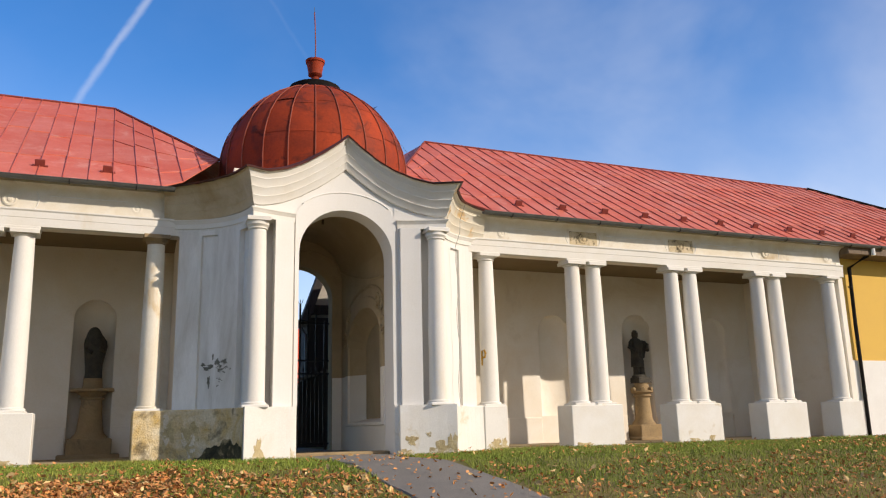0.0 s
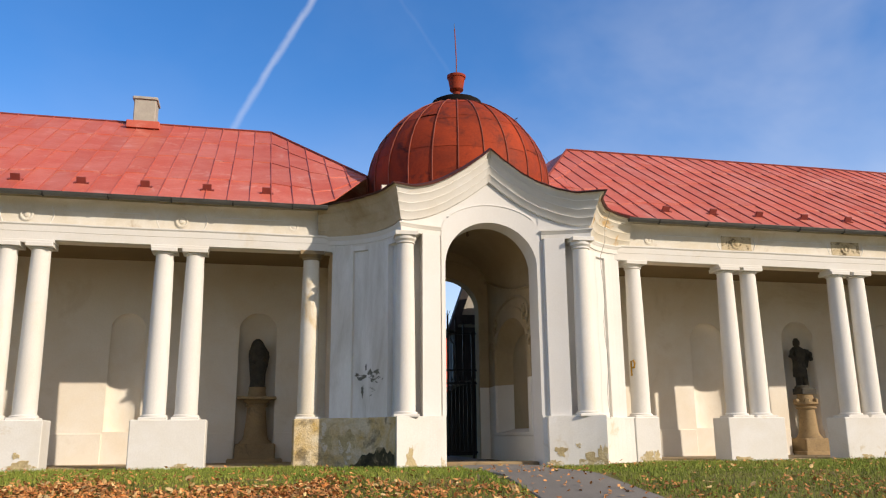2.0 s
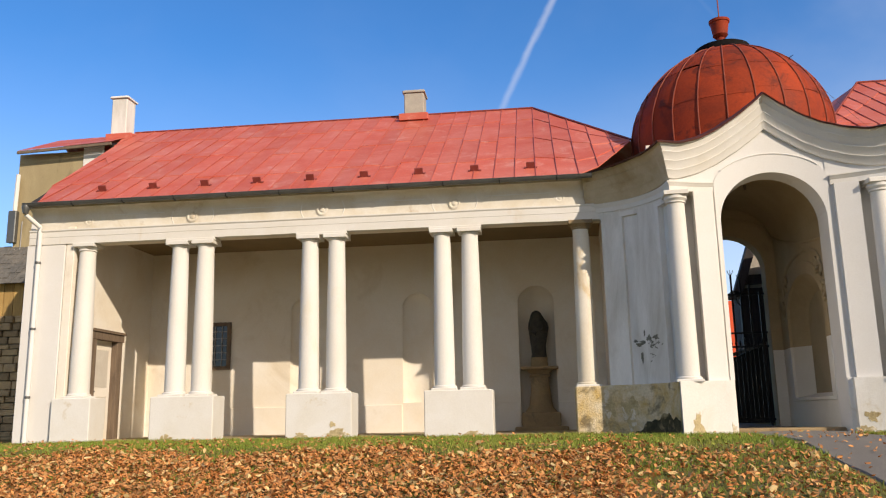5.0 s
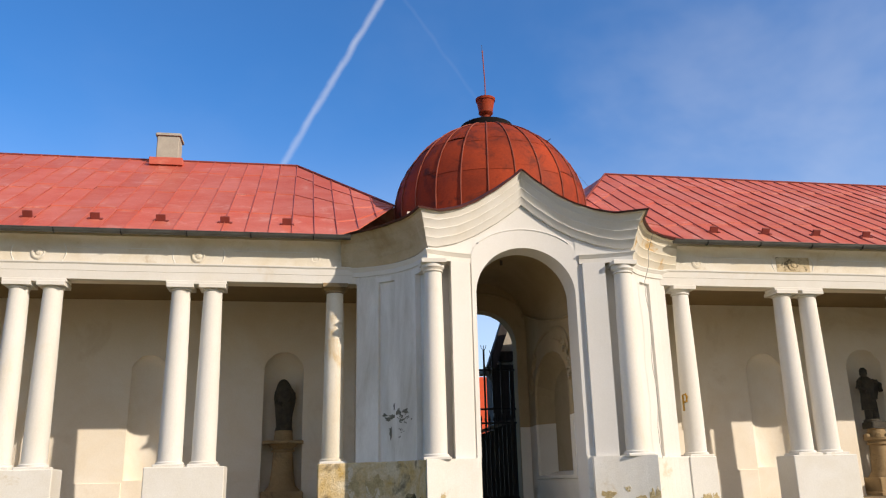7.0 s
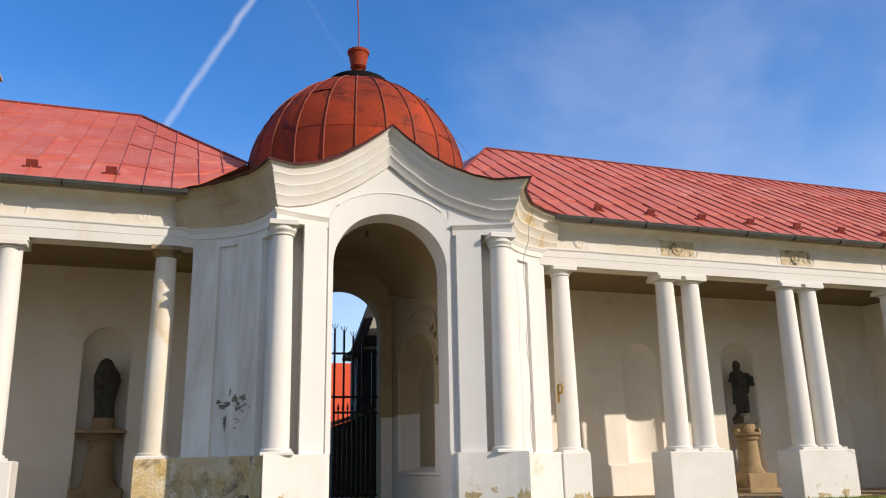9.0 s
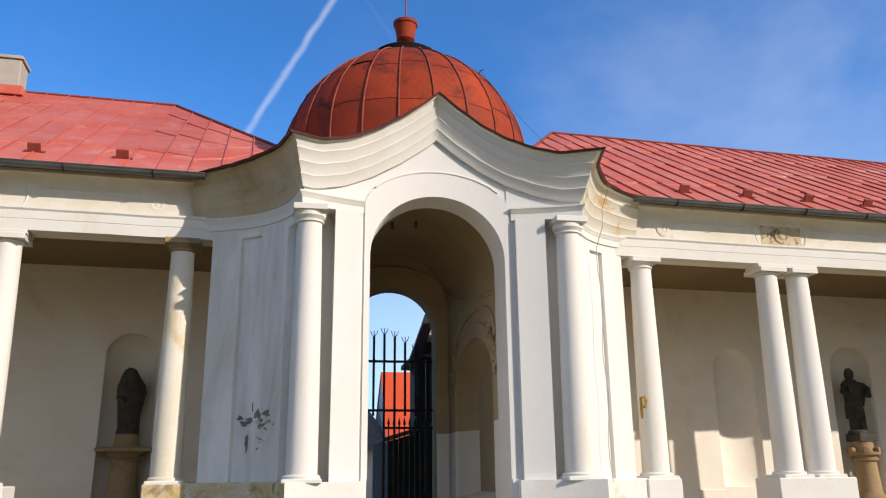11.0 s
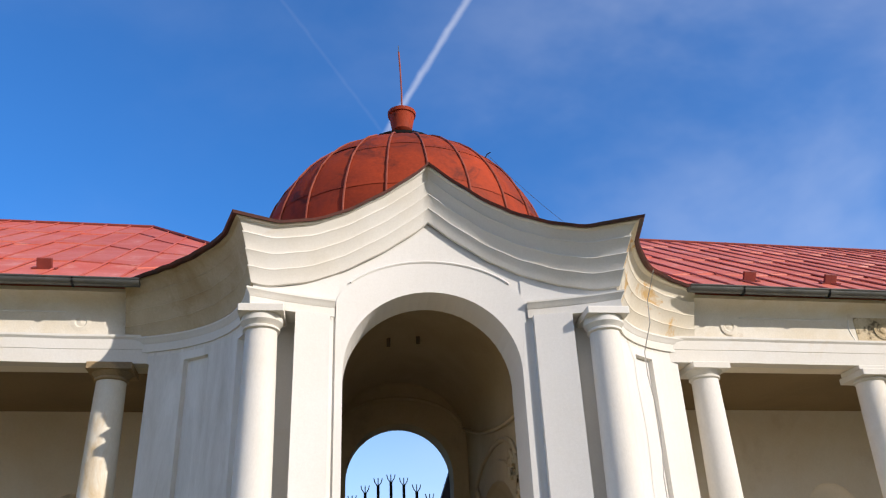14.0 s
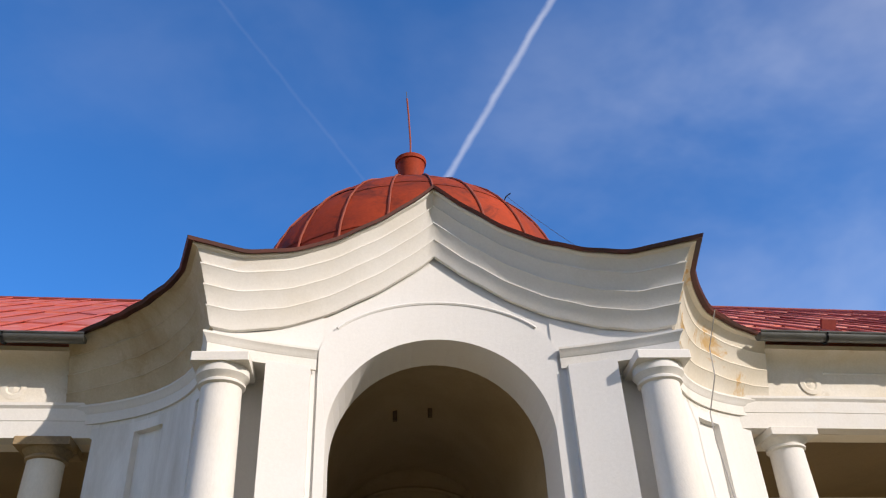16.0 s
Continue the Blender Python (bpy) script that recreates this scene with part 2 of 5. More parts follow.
M_BLADE = material("grass_blades", (0.165, 0.225, 0.03), (0.27, 0.27, 0.055), 0.8, 0.6, 9, 0.3, 0.75, bump=0, per_island=0.45)
M_LEAF = material("fallen_leaf", (0.46, 0.17, 0.048), (0.54, 0.29, 0.12), 0.9, 7, 3, 0.2, 0.8, bump=0, per_island=0.45)
M_PALELEAF = material("pale_fallen_leaf", (0.62, 0.46, 0.22), (0.50, 0.26, 0.09), 0.8, 7, 3, 0.2, 0.8, bump=0, per_island=0.35)
M_BRIGHTRED = material("bright_red_tiles", (0.62, 0.085, 0.03), (0.50, 0.065, 0.025), 0.6, 1.5, 12, 0.15, 0.8, bump=0.2)
M_GREYROOF = material("grey_slates", (0.12, 0.115, 0.105), (0.20, 0.18, 0.15), 0.7, 3, 12, 0.3, 0.85, bump=0.3)
M_DARKBOARD = material("dark_boards", (0.035, 0.03, 0.028), (0.06, 0.05, 0.045), 0.6, 3, 30, 0.2, 0.8, bump=0.2, stretch=(6, 6, 0.6))
M_RUST_WRIT = material("ochre_paint_mark", (0.42, 0.24, 0.03), (0.36, 0.19, 0.03), 0.4, 8, 40, 0.1, 0.85, bump=0)
M_SOOT = material("grey_scrawl", (0.13, 0.125, 0.10), (0.26, 0.25, 0.21), 0.6, 12, 60, 0.3, 0.9, bump=0)
M_CABLE = material("grey_cable", (0.36, 0.35, 0.34), (0.28, 0.28, 0.28), 0.4, 8, 40, 0.1, 0.6, bump=0)
M_MOSS = material("mossy_flaked_plaster", (0.52, 0.42, 0.24), (0.36, 0.28, 0.14), 1.0, 6, 40, 0.25, 0.95, bump=0.6, bump_dist=0.02, stain=(0.68, 0.62, 0.5), stain_scale=5, stain_at=(0.52, 0.6), stain_amount=0.9)
M_BLACKMOSS = material("black_moss", (0.035, 0.033, 0.018), (0.10, 0.085, 0.045), 0.9, 5, 40, 0.3, 0.95, bump=0.6, bump_dist=0.02, stain=(0.34, 0.27, 0.15), stain_scale=3.5, stain_at=(0.56, 0.64), stain_amount=0.85)
M_STAINED = material("mouldy_frieze_panel", (0.58, 0.49, 0.34), (0.42, 0.31, 0.16), 0.8, 3, 45, 0.15, 0.9, bump=0.4, stain=(0.07, 0.05, 0.025), stain_scale=8, stain_at=(0.50, 0.60), stain_amount=0.8)
M_BEIGE = material("aged_beige_render", (0.40, 0.325, 0.19), (0.30, 0.235, 0.13), 0.8, 0.9, 35, 0.1, 0.92, bump=0.25, stain=(0.16, 0.125, 0.07), stain_scale=1.1, stain_at=(0.58, 0.7), stain_amount=0.6, stretch=(1.3, 1.3, 0.5))
M_MORTAR = material("lime_mortar", (0.30, 0.25, 0.17), (0.22, 0.18, 0.12), 0.7, 4, 40, 0.15, 0.95, bump=0.3)
M_RUBBLE = material("rubble_stone", (0.40, 0.29, 0.16), (0.27, 0.19, 0.11), 0.8, 3.5, 30, 0.2, 0.93, bump=0.6, bump_dist=0.02, per_object=0.35)
M_OCHREBOARD = material("ochre_loft_boards", (0.44, 0.28, 0.10), (0.30, 0.18, 0.07), 0.8, 3, 50, 0.2, 0.85, bump=0.3, stretch=(5, 5, 0.6), per_object=0.15)
M_BRICKISH = material("old_brick", (0.40, 0.24, 0.14), (0.30, 0.18, 0.11), 0.6, 5, 40, 0.15, 0.9, bump=0.3)


def glass():
    mat = bpy.data.materials.new("dark_window_glass")
    mat.use_nodes = True
    b = mat.node_tree.nodes["Principled BSDF"]
    b.inputs["Base Color"].default_value = (0.02, 0.024, 0.028, 1)
    b.inputs["Roughness"].default_value = 0.08
    b.inputs["Specular IOR Level"].default_value = 0.6
    return mat


M_GLASS = glass()


# ---------------------------------------------------------------- mesh helpers
def welded(geo):
    """Joins points that lie on one another."""
    index, v, to = {}, [], []
    for p in geo[0]:
        key = tuple(round(c, 4) for c in p)
        if key not in index:
            index[key] = len(v)
            v.append(tuple(p))
        to.append(index[key])
    f = []
    for q in geo[1]:
        r = []
        for i in q:
            if to[i] not in r:
                r.append(to[i])
        if len(r) > 2:
            f.append(tuple(r))
    return v, f


def mesh_object(name, verts, faces, mat, smooth=False):
    me = bpy.data.meshes.new(name)
    me.from_pydata([tuple(v) for v in verts], [], [tuple(q) for q in faces])
    me.materials.append(mat)
    if smooth:
        me.polygons.foreach_set("use_smooth", [True] * len(me.polygons))
        me.set_sharp_from_angle(angle=radians(38))
    me.update()
    return new(name, me)


def part(name, geo, mat, parent=None, label="", m=None, smooth=False):
    """Links (verts, faces) as one mesh object under a thing or a part."""
    ob = mesh_object(name, geo[0], geo[1], mat, smooth)
    if parent is not None:
        ob.parent = parent
    if m is not None:
        ob.matrix_basis = m
    if label:
        ob["label"] = label
    return ob


def shared(name, source, parent, m):
    """A further piece on the mesh of an earlier one."""
    ob = new(name, source.data)
    ob.parent = parent
    ob.matrix_basis = m
    return ob


def thing(name, m, label, category, group="", kind=""):
    ob = new(name)
    ob.empty_display_size = 0.2
    ob.matrix_basis = m
    return tagged(ob, label, category, group, kind)


def box(x0, x1, y0, y1, z0, z1, b=0.0, taper=0.0):
    """A box with chamfered vertical and top edges."""
    if b <= 0:
        v = [(x, y, z) for z in (z0, z1) for x, y in ((x0, y0), (x1, y0), (x1, y1), (x0, y1))]
        return v, [(3, 2, 1, 0), (4, 5, 6, 7)] + [(i, (i + 1) % 4, 4 + (i + 1) % 4, 4 + i) for i in range(4)]
    v, f = [], []
    for z, inset in ((z0, 0), (z1 - b, taper), (z1, taper + b)):
        a0, a1, c0, c1 = x0 + inset, x1 - inset, y0 + inset, y1 - inset
        v += [(a0 + b, c0, z), (a1 - b, c0, z), (a1, c0 + b, z), (a1, c1 - b, z), (a1 - b, c1, z), (a0 + b, c1, z), (a0, c1 - b, z), (a0, c0 + b, z)]
    for k in (0, 8):
        f += [(k + i, k + (i + 1) % 8, k + 8 + (i + 1) % 8, k + 8 + i) for i in range(8)]
    f += [tuple(range(16, 24)), tuple(range(7, -1, -1))]
    return v, f


def merge(*geos):
    v, f = [], []
    for gv, gf in geos:
        k = len(v)
        v += list(gv)
        f += [tuple(i + k for i in q) for q in gf]
    return v, f


def moved(geo, m):
    return [tuple(m @ Vector(p)) for p in geo[0]], geo[1]


def lathe(profile, seg=28, close=True):
    v, f = [], []
    for r, z in profile:
        v += [(r * math.cos(2 * math.pi * i / seg), r * math.sin(2 * math.pi * i / seg), z) for i in range(seg)]
    for k in range(len(profile) - 1):
        for i in range(seg):
            j = (i + 1) % seg
            f.append((k * seg + i, k * seg + j, (k + 1) * seg + j, (k + 1) * seg + i))
    if close:
        f.append(tuple(range(seg - 1, -1, -1)))
        f.append(tuple((len(profile) - 1) * seg + i for i in range(seg)))
    return v, f


def tube(points, r, seg=8):
    v, f = [], []
    pts = [Vector(p) for p in points]
    for i, p in enumerate(pts):
        d = (pts[min(i + 1, len(pts) - 1)] - pts[max(i - 1, 0)]).normalized()
        a = d.orthogonal().normalized() if abs(d.z) > 0.9 else d.cross(Vector((0, 0, 1))).normalized()
        c = d.cross(a)
        v += [tuple(p + a * r * math.cos(2 * math.pi * k / seg) + c * r * math.sin(2 * math.pi * k / seg)) for k in range(seg)]
    for i in range(len(pts) - 1):
        f += [(i * seg + k, i * seg + (k + 1) % seg, (i + 1) * seg + (k + 1) % seg, (i + 1) * seg + k) for k in range(seg)]
    f += [tuple(range(seg - 1, -1, -1)), tuple((len(pts) - 1) * seg + k for k in range(seg))]
    return v, f


def prism(outline, y0, y1):
    """An outline of (x, z), counter-clockwise as seen from -y, from y0 to y1."""
    k = len(outline)
    v = [(x, y0, z) for x, z in outline] + [(x, y1, z) for x, z in outline]
    f = [tuple(range(k)), tuple(range(2 * k - 1, k - 1, -1))] + [(i, k + i, k + (i + 1) % k, (i + 1) % k) for i in range(k)]
    return v, f


def strip_sheet(rows):
    """A sheet through rows of equally many points."""
    w = len(rows[0])
    v = [p for row in rows for p in row]
    f = [(i * w + j, i * w + j + 1, (i + 1) * w + j + 1, (i + 1) * w + j) for i in range(len(rows) - 1) for j in range(w - 1)]
    return v, f


# ---------------------------------------------------------------- ground
def ground_z(x, y):
    """Level by the building, falling away towards the lawn's lower end."""
    d = -3.3 - y
    if d <= 0:
        return 0.0
    if d < 0.8:
        return -0.105 * d * d / 1.6
    return -0.105 * (d - 0.4) if d < 11.5 else -0.105 * 11.1 - 0.02 * (d - 11.5)


def build_ground():
    xs = [-600, -200, -80, -40, -25] + [-18 + 0.5 * i for i in range(73)] + [25, 40, 80, 200, 600]
    ys = [-600, -200, -80, -40, -25] + [-20 + 0.5 * i for i in range(45)] + [4, 8, 14, 25, 60, 200, 900]
    rnd = random.Random(5)
    rows = [[(x, y, ground_z(x, y) + (rnd.uniform(-0.012, 0.012) if abs(x) > 0.9 and abs(x) < 18 and -20 < y < -0.8 else 0) - (0.012 if abs(x) < 0.9 and y < 9 else 0)) for x in xs] for y in ys]
    g = part("ground", strip_sheet(rows), M_SOIL, smooth=True)
    tagged(g, "mown green lawn with thin patches falling away from the building", "lawn", kind="structure")
    # asphalt path through the gate
    ps, rnd = [], random.Random(8)
    yy = -24.0
    while yy <= 9.0:
        e0 = 0.03 * math.sin(yy * 1.7) + rnd.uniform(-0.02, 0.02)
        e1 = 0.03 * math.sin(yy * 2.1 + 1) + rnd.uniform(-0.02, 0.02)
        w = 0.74 if yy < -0.6 else 0.86
        z = ground_z(0, yy)
        ps.append([(-w + e0, yy, z - 0.03), (-w + 0.04 + e0, yy, z + 0.012), (-0.3, yy, z + 0.03), (0.3, yy, z + 0.03), (w - 0.04 + e1, yy, z + 0.012), (w + e1, yy, z - 0.03)])
        yy += 0.3
    p = part("path", strip_sheet(ps), M_ASPHALT, smooth=True)
    tagged(p, "grey worn asphalt footpath leading straight into the gate", "path", kind="structure")


build_ground()

# ---------------------------------------------------------------- gate pavilion
HALF, AXIS_Y = 1.83, 3.05


def front_y(x):
    return -0.08 - 0.42 * (x / HALF) ** 2


def wide(x):
    """The east half is built a little wider than the west half."""
    a, k = abs(x), (-0.075 if x < 0 else 0.04)
    if a <= 0.95:
        return x
    extra = k * (a - 0.95) if a < HALF else k * (HALF - 0.95) * max(0.0, (3.25 - a) / (3.25 - HALF))
    return math.copysign(a + extra, x)


def ogee(x):
    u = max(0.0, 1 - abs(x) / 1.75)
    return 0.92 * u ** 1.6


def side_curve(t):
    """Plan of the concave flank, from the front corner to the wing (right side)."""
    p0, c, p1 = Vector((HALF, -0.5)), Vector((2.02, 0.72)), Vector((3.25, 0.93))
    return p0 * (1 - t) ** 2 + c * 2 * t * (1 - t) + p1 * t * t


def side_normal(t):
    p0, c, p1 = Vector((HALF, -0.5)), Vector((2.02, 0.72)), Vector((3.25, 0.93))
    d = ((c - p0) * (1 - t) + (p1 - c) * t).normalized()
    return Vector((d.y, -d.x))


def front_normal(x):
    d = Vector((1, -0.84 * x / HALF ** 2)).normalized()
    return Vector((d.y, -d.x))


def fuller(s, t):
    """The flank cornices jut out further midway than at their ends; the west corner is the shallower one."""
    return (0.82 + 0.18 * t + 0.70 * math.sin(math.pi * t) ** 0.8) if s < 0 else 1 + 0.32 * math.sin(math.pi * t) ** 0.8


def fullness(x):
    return 0.91 + 0.09 * x / HALF


def belt(xs, profile, lift, top0, top1, with_sides=True, part_of=""):
    """Sweeps a moulding (out, up) round the front and the two concave flanks. lift(x) raises it along the front."""
    stations = []
    ts = [i / 14 for i in range(15)]
    n1, n2 = front_normal(HALF), side_normal(0)
    det = n1.x * n2.y - n1.y * n2.x
    mitre = Vector(((n2.y - n1.y) / det, (n1.x - n2.x) / det))
    side = []
    for t in ts[1:]:
        side.append((side_curve(t), side_normal(t), top0 + (top1 - top0) * t, t))
    right = [(Vector((HALF, front_y(HALF))), mitre, top0)] + [(p, q * fuller(1, t), z) for p, q, z, t in side]
    left = [(Vector((-HALF, front_y(HALF))), Vector((-mitre.x, mitre.y)) * fuller(-1, 0), top0)] + [(Vector((-p.x, p.y)), Vector((-q.x, q.y)) * fuller(-1, t), z) for p, q, z, t in side]
    mid = [(Vector((x, front_y(x))), front_normal(x) * fullness(x), top0 + lift(x)) for x in xs]
    stations = (left[::-1] + mid + right) if with_sides else mid
    if part_of:
        stations = {"west": left[::-1], "front": left[:1] + mid + right[:1], "east": right}[part_of]
    wob = [0.003 * math.sin(7 * p.x + 3 * p.y) + 0.003 * math.sin(17 * p.x - 5 * p.y) for p, q, z in stations]
    rows = [[(wide(p.x) + q.x * (d + k), p.y + q.y * (d + k), z + up + k) for d, up in profile] for (p, q, z), k in zip(stations, wob)]
    return strip_sheet(rows)


def arc_points(r, zc, n, a0=0.0, a1=180.0):
    return [(r * math.cos(radians(a0 + (a1 - a0) * i / n)), zc + r * math.sin(radians(a0 + (a1 - a0) * i / n))) for i in range(n + 1)]


def wall_with_arch(half, top, r, zc, yf, yb, n=28):
    """A wall of some thickness with an arch through it. top(x), yf(x) and yb are its outline."""
    v, f = [], []

    def quad(a, b, c, d):
        k = len(v)
        v.extend((a, b, c, d))
        f.append((k, k + 1, k + 2, k + 3))

    sides = [-half + (half - r) * i / 12 for i in range(13)]
    for s in (1, -1):
        pts = [s * x for x in sides]
        for a, b in zip(pts, pts[1:]):
            quad((a, yf(a), 0), (b, yf(b), 0), (b, yf(b), top(b)), (a, yf(a), top(a)))
            quad((a, yb, 0), (a, yb, top(a)), (b, yb, top(b)), (b, yb, 0))
            quad((a, yf(a), top(a)), (b, yf(b), top(b)), (b, yb, top(b)), (a, yb, top(a)))
        j, e = pts[-1], pts[0]
        quad((j, yf(j), 0), (j, yb, 0), (j, yb, zc), (j, yf(j), zc))
        quad((e, yf(e), 0), (e, yf(e), top(e)), (e, yb, top(e)), (e, yb, 0))
    arc = arc_points(r, zc, n)
    for (xa, za), (xb, zb) in zip(arc, arc[1:]):
        quad((xa, yf(xa), za), (xa, yf(xa), top(xa)), (xb, yf(xb), top(xb)), (xb, yf(xb), zb))
        quad((xa, yb, za), (xb, yb, zb), (xb, yb, top(xb)), (xa, yb, top(xa)))
        quad((xa, yf(xa), za), (xb, yf(xb), zb), (xb, yb, zb), (xa, yb, za))
        quad((xa, yf(xa), top(xa)), (xa, yb, top(xa)), (xb, yb, top(xb)), (xb, yf(xb), top(xb)))
    return welded((v, f))


def column_profile(r0, r1, z0, z1):
    out = [(r0 + 0.035, z0), (r0 + 0.035, z0 + 0.03), (r0, z0 + 0.05)]
    for i in range(1, 9):
        t = i / 8
        out.append((r0 + (r1 - r0) * (t ** 1.6), z0 + 0.05 + (z1 - z0 - 0.05) * t))
    return out


def add_column(parent, x, y, z0, z1, r0, r1, top, abacus, name="column", mat=None, top_mat=None):
    """A shaft with its base slab and a plain rounded capital under a square slab."""
    col = part(name, lathe(column_profile(r0, r1, z0, z1), 30), mat or M_COLUMN, parent, m=pose(x, y, 0), smooth=True)
    part("capital", lathe([(r1, z1), (r1 + 0.025, z1 + 0.012), (r1 + 0.025, z1 + 0.03), (r1 + 0.01, z1 + 0.04), (r1 + 0.05, z1 + 0.085), (abacus - 0.02, top - 0.07)], 30), top_mat or M_TRIM, col, smooth=True)
    part("abacus", box(-abacus, abacus, -abacus, abacus, top - 0.075, top, 0.008), top_mat or M_TRIM, col)
    part("base_slab", box(-r0 - 0.045, r0 + 0.045, -r0 - 0.045, r0 + 0.045, z0 - 0.045, z0, 0.012), M_PLINTH, col)
    return col


pavilion = thing("gate_pavilion", pose(0, 0, 0), "white baroque gate pavilion with arched passage and rusty red dome", "gatehouse")
ARCH_R, ARCH_Z = 0.9, 3.68
part("front_wall", wall_with_arch(1.77, lambda x: 4.75 + ogee(x), ARCH_R, ARCH_Z, lambda x: front_y(x) + (0.02 + 0.28 * min(1.0, max(0.0, (abs(x) - 1.2) / 0.1))), 0.42), M_PLASTER, pavilion)

XS = [-HALF + 2 * HALF * i / 60 for i in range(1, 60)]
CORNICE = [(0.0, -0.62), (0.030, -0.612), (0.040, -0.59), (0.078, -0.472), (0.087, -0.465), (0.087, -0.457), (0.074, -0.452), (0.082, -0.435), (0.124, -0.318), (0.133, -0.311), (0.133, -0.302), (0.119, -0.297),
           (0.128, -0.28), (0.170, -0.163), (0.180, -0.156), (0.180, -0.146), (0.165, -0.141), (0.176, -0.12), (0.222, -0.045), (0.258, -0.034), (0.262, -0.025), (0.262, 0.0), (0.0, 0.03)]
part("cornice", belt(XS, CORNICE, ogee, 5.085, 4.99, part_of="front"), M_TRIM, pavilion, smooth=True)
# west cornice takes the browner trim that carries its shade
part("flank_cornice", belt(XS, CORNICE, ogee, 5.085, 4.99, part_of="west"), M_TRIM_BROWN, pavilion, "brown-streaked flank cornice, shade in its colour", smooth=True)
part("flank_cornice", belt(XS, CORNICE, ogee, 5.085, 4.99, part_of="east"), M_TRIM_RUST, pavilion, "white flank cornice with orange rust runs", smooth=True)
COPING = [(0.15, -0.008), (0.30, -0.04), (0.312, -0.012), (0.15, 0.045), (0.0, 0.07)]
part("coping", belt(XS, COPING, ogee, 5.095, 5.0), M_COPING, pavilion, "rust-red metal coping")
FLAT = lambda x: 0.0
ARCHITRAVE = [(0.0, -0.17), (0.022, -0.17), (0.024, -0.08), (0.030, -0.075), (0.036, -0.05), (0.062, -0.018), (0.062, 0.0), (0.0, 0.012)]
for s in (-1, 1):
    xs = [s * (0.99 + (HALF - 0.99) * i / 12) for i in range(13)]
    xs.sort()
    n1, n2 = front_normal(HALF), side_normal(0)
    det = n1.x * n2.y - n1.y * n2.x
    mit = Vector(((n2.y - n1.y) / det, (n1.x - n2.x) / det))
    row = [(Vector((x * s, front_y(x * s))), front_normal(x * s), 4.41) for x in sorted(abs(q) for q in xs)[:-1]]
    row = [(Vector((abs(p.x), p.y)), Vector((-abs(q.x), q.y)), z) for p, q, z in row] + [(Vector((HALF, front_y(HALF))), mit, 4.41)]
    row += [(side_curve(i / 14), side_normal(i / 14), 4.41) for i in range(1, 15)]
    rows = [[(wide(s * p.x) + s * q.x * d, p.y + q.y * d, z + up) for d, up in ARCHITRAVE] for p, q, z in row]
    part("architrave", strip_sheet(rows), M_TRIM, pavilion, smooth=True)

# plain frieze between architrave and cornice
for s in (-1, 1):
    xs = [0.94 + (HALF - 0.94) * i / 12 for i in range(13)]
    part("frieze", strip_sheet([[(wide(s * x), front_y(x) + 0.008, 4.36), (wide(s * x), front_y(x) + 0.008, 4.47 + ogee(x))] for x in xs]), M_PLASTER, pavilion, smooth=True)

# plaster band round the arch, and the flat strips beside it
band = []
for i in range(41):
    a = radians(180 - 180 * i / 40)
    xi, zi = (ARCH_R - 0.005) * math.cos(a), ARCH_Z + (ARCH_R - 0.005) * math.sin(a)
    xo = 0.97 * math.cos(a)
    zo = 4.40 + 0.52 * (1 - (xo / 0.97) ** 2) ** 0.62
    zo = max(zo, zi + 0.03)
    band.append([(xi, front_y(xi) - 0.005 + 0.08, zi), (xi, front_y(xi) - 0.006, zi), (xo, front_y(xo) - 0.006, zo), (xo, front_y(xo) + 0.08, zo)])
left_leg = [[(-ARCH_R + 0.005, front_y(0.9) + 0.08, z), (-ARCH_R + 0.005, front_y(0.9) - 0.006, z), (-0.97, front_y(0.97) - 0.006, z if z < 3.5 else 4.40), (-0.97, front_y(0.97) + 0.08, z if z < 3.5 else 4.40)] for z in (0.9, 3.68)]
right_leg = [[(-x, y, z) for x, y, z in r] for r in left_leg[::-1]]
part("arch_fillet", tube([(r[2][0], r[2][1] + 0.002, r[2][2] + 0.004) for r in band[7:-7]], 0.016, 6), M_PLASTER, pavilion, smooth=True)
part("arch_band", strip_sheet(left_leg + band[1:-1] + right_leg), M_PLASTER, pavilion)


def front_block(x0, x1, z0, z1, out, back, n=6):
    """A slab that follows the curved front."""
    rows = []
    for i in range(n + 1):
        x = x0 + (x1 - x0) * i / n
        y = front_y(x)
        x2 = wide(x)
        rows.append([(x2, y + back, z0), (x2, y - out, z0), (x2, y - out, z1), (x2, y + back, z1)])
    v, f = strip_sheet(rows)
    w = 4
    f += [(0, 1, 2, 3)[::-1], tuple(n * w + k for k in range(4))]
    f += [(i * w + 3, i * w, (i + 1) * w, (i + 1) * w + 3) for i in range(n)]
    return v, f


for s in (-1, 1):
    a, b = sorted((s * 1.03, s * 1.39))
    c, d = sorted((s * 1.385, s * 1.82))
    part("recess_soffit", front_block(c, d, 4.245, 4.30, -0.003, 0.36), M_PLASTER, pavilion)
    part("pilaster", front_block(a, b, 0.88, 4.25, 0.065, 0.34), M_PLASTER, pavilion)
    a, b = sorted((s * 0.905, s * 1.0))
    part("jamb_strip", front_block(a, b, 0.0, 0.9, 0.02, 0.1, 2), M_PLINTH, pavilion)
    a, b = sorted((s * 0.97, s * 1.92))
    part("plinth", front_block(a, b, -0.15, 0.89, 0.14, 0.3), M_PLINTH, pavilion, "white plastered plinth with crumbling lower edge")
    add_column(pavilion, wide(s * 1.70) - (0.03 if s < 0 else 0), -0.345, 0.925, 4.02, 0.187, 0.152, 4.245, 0.215)

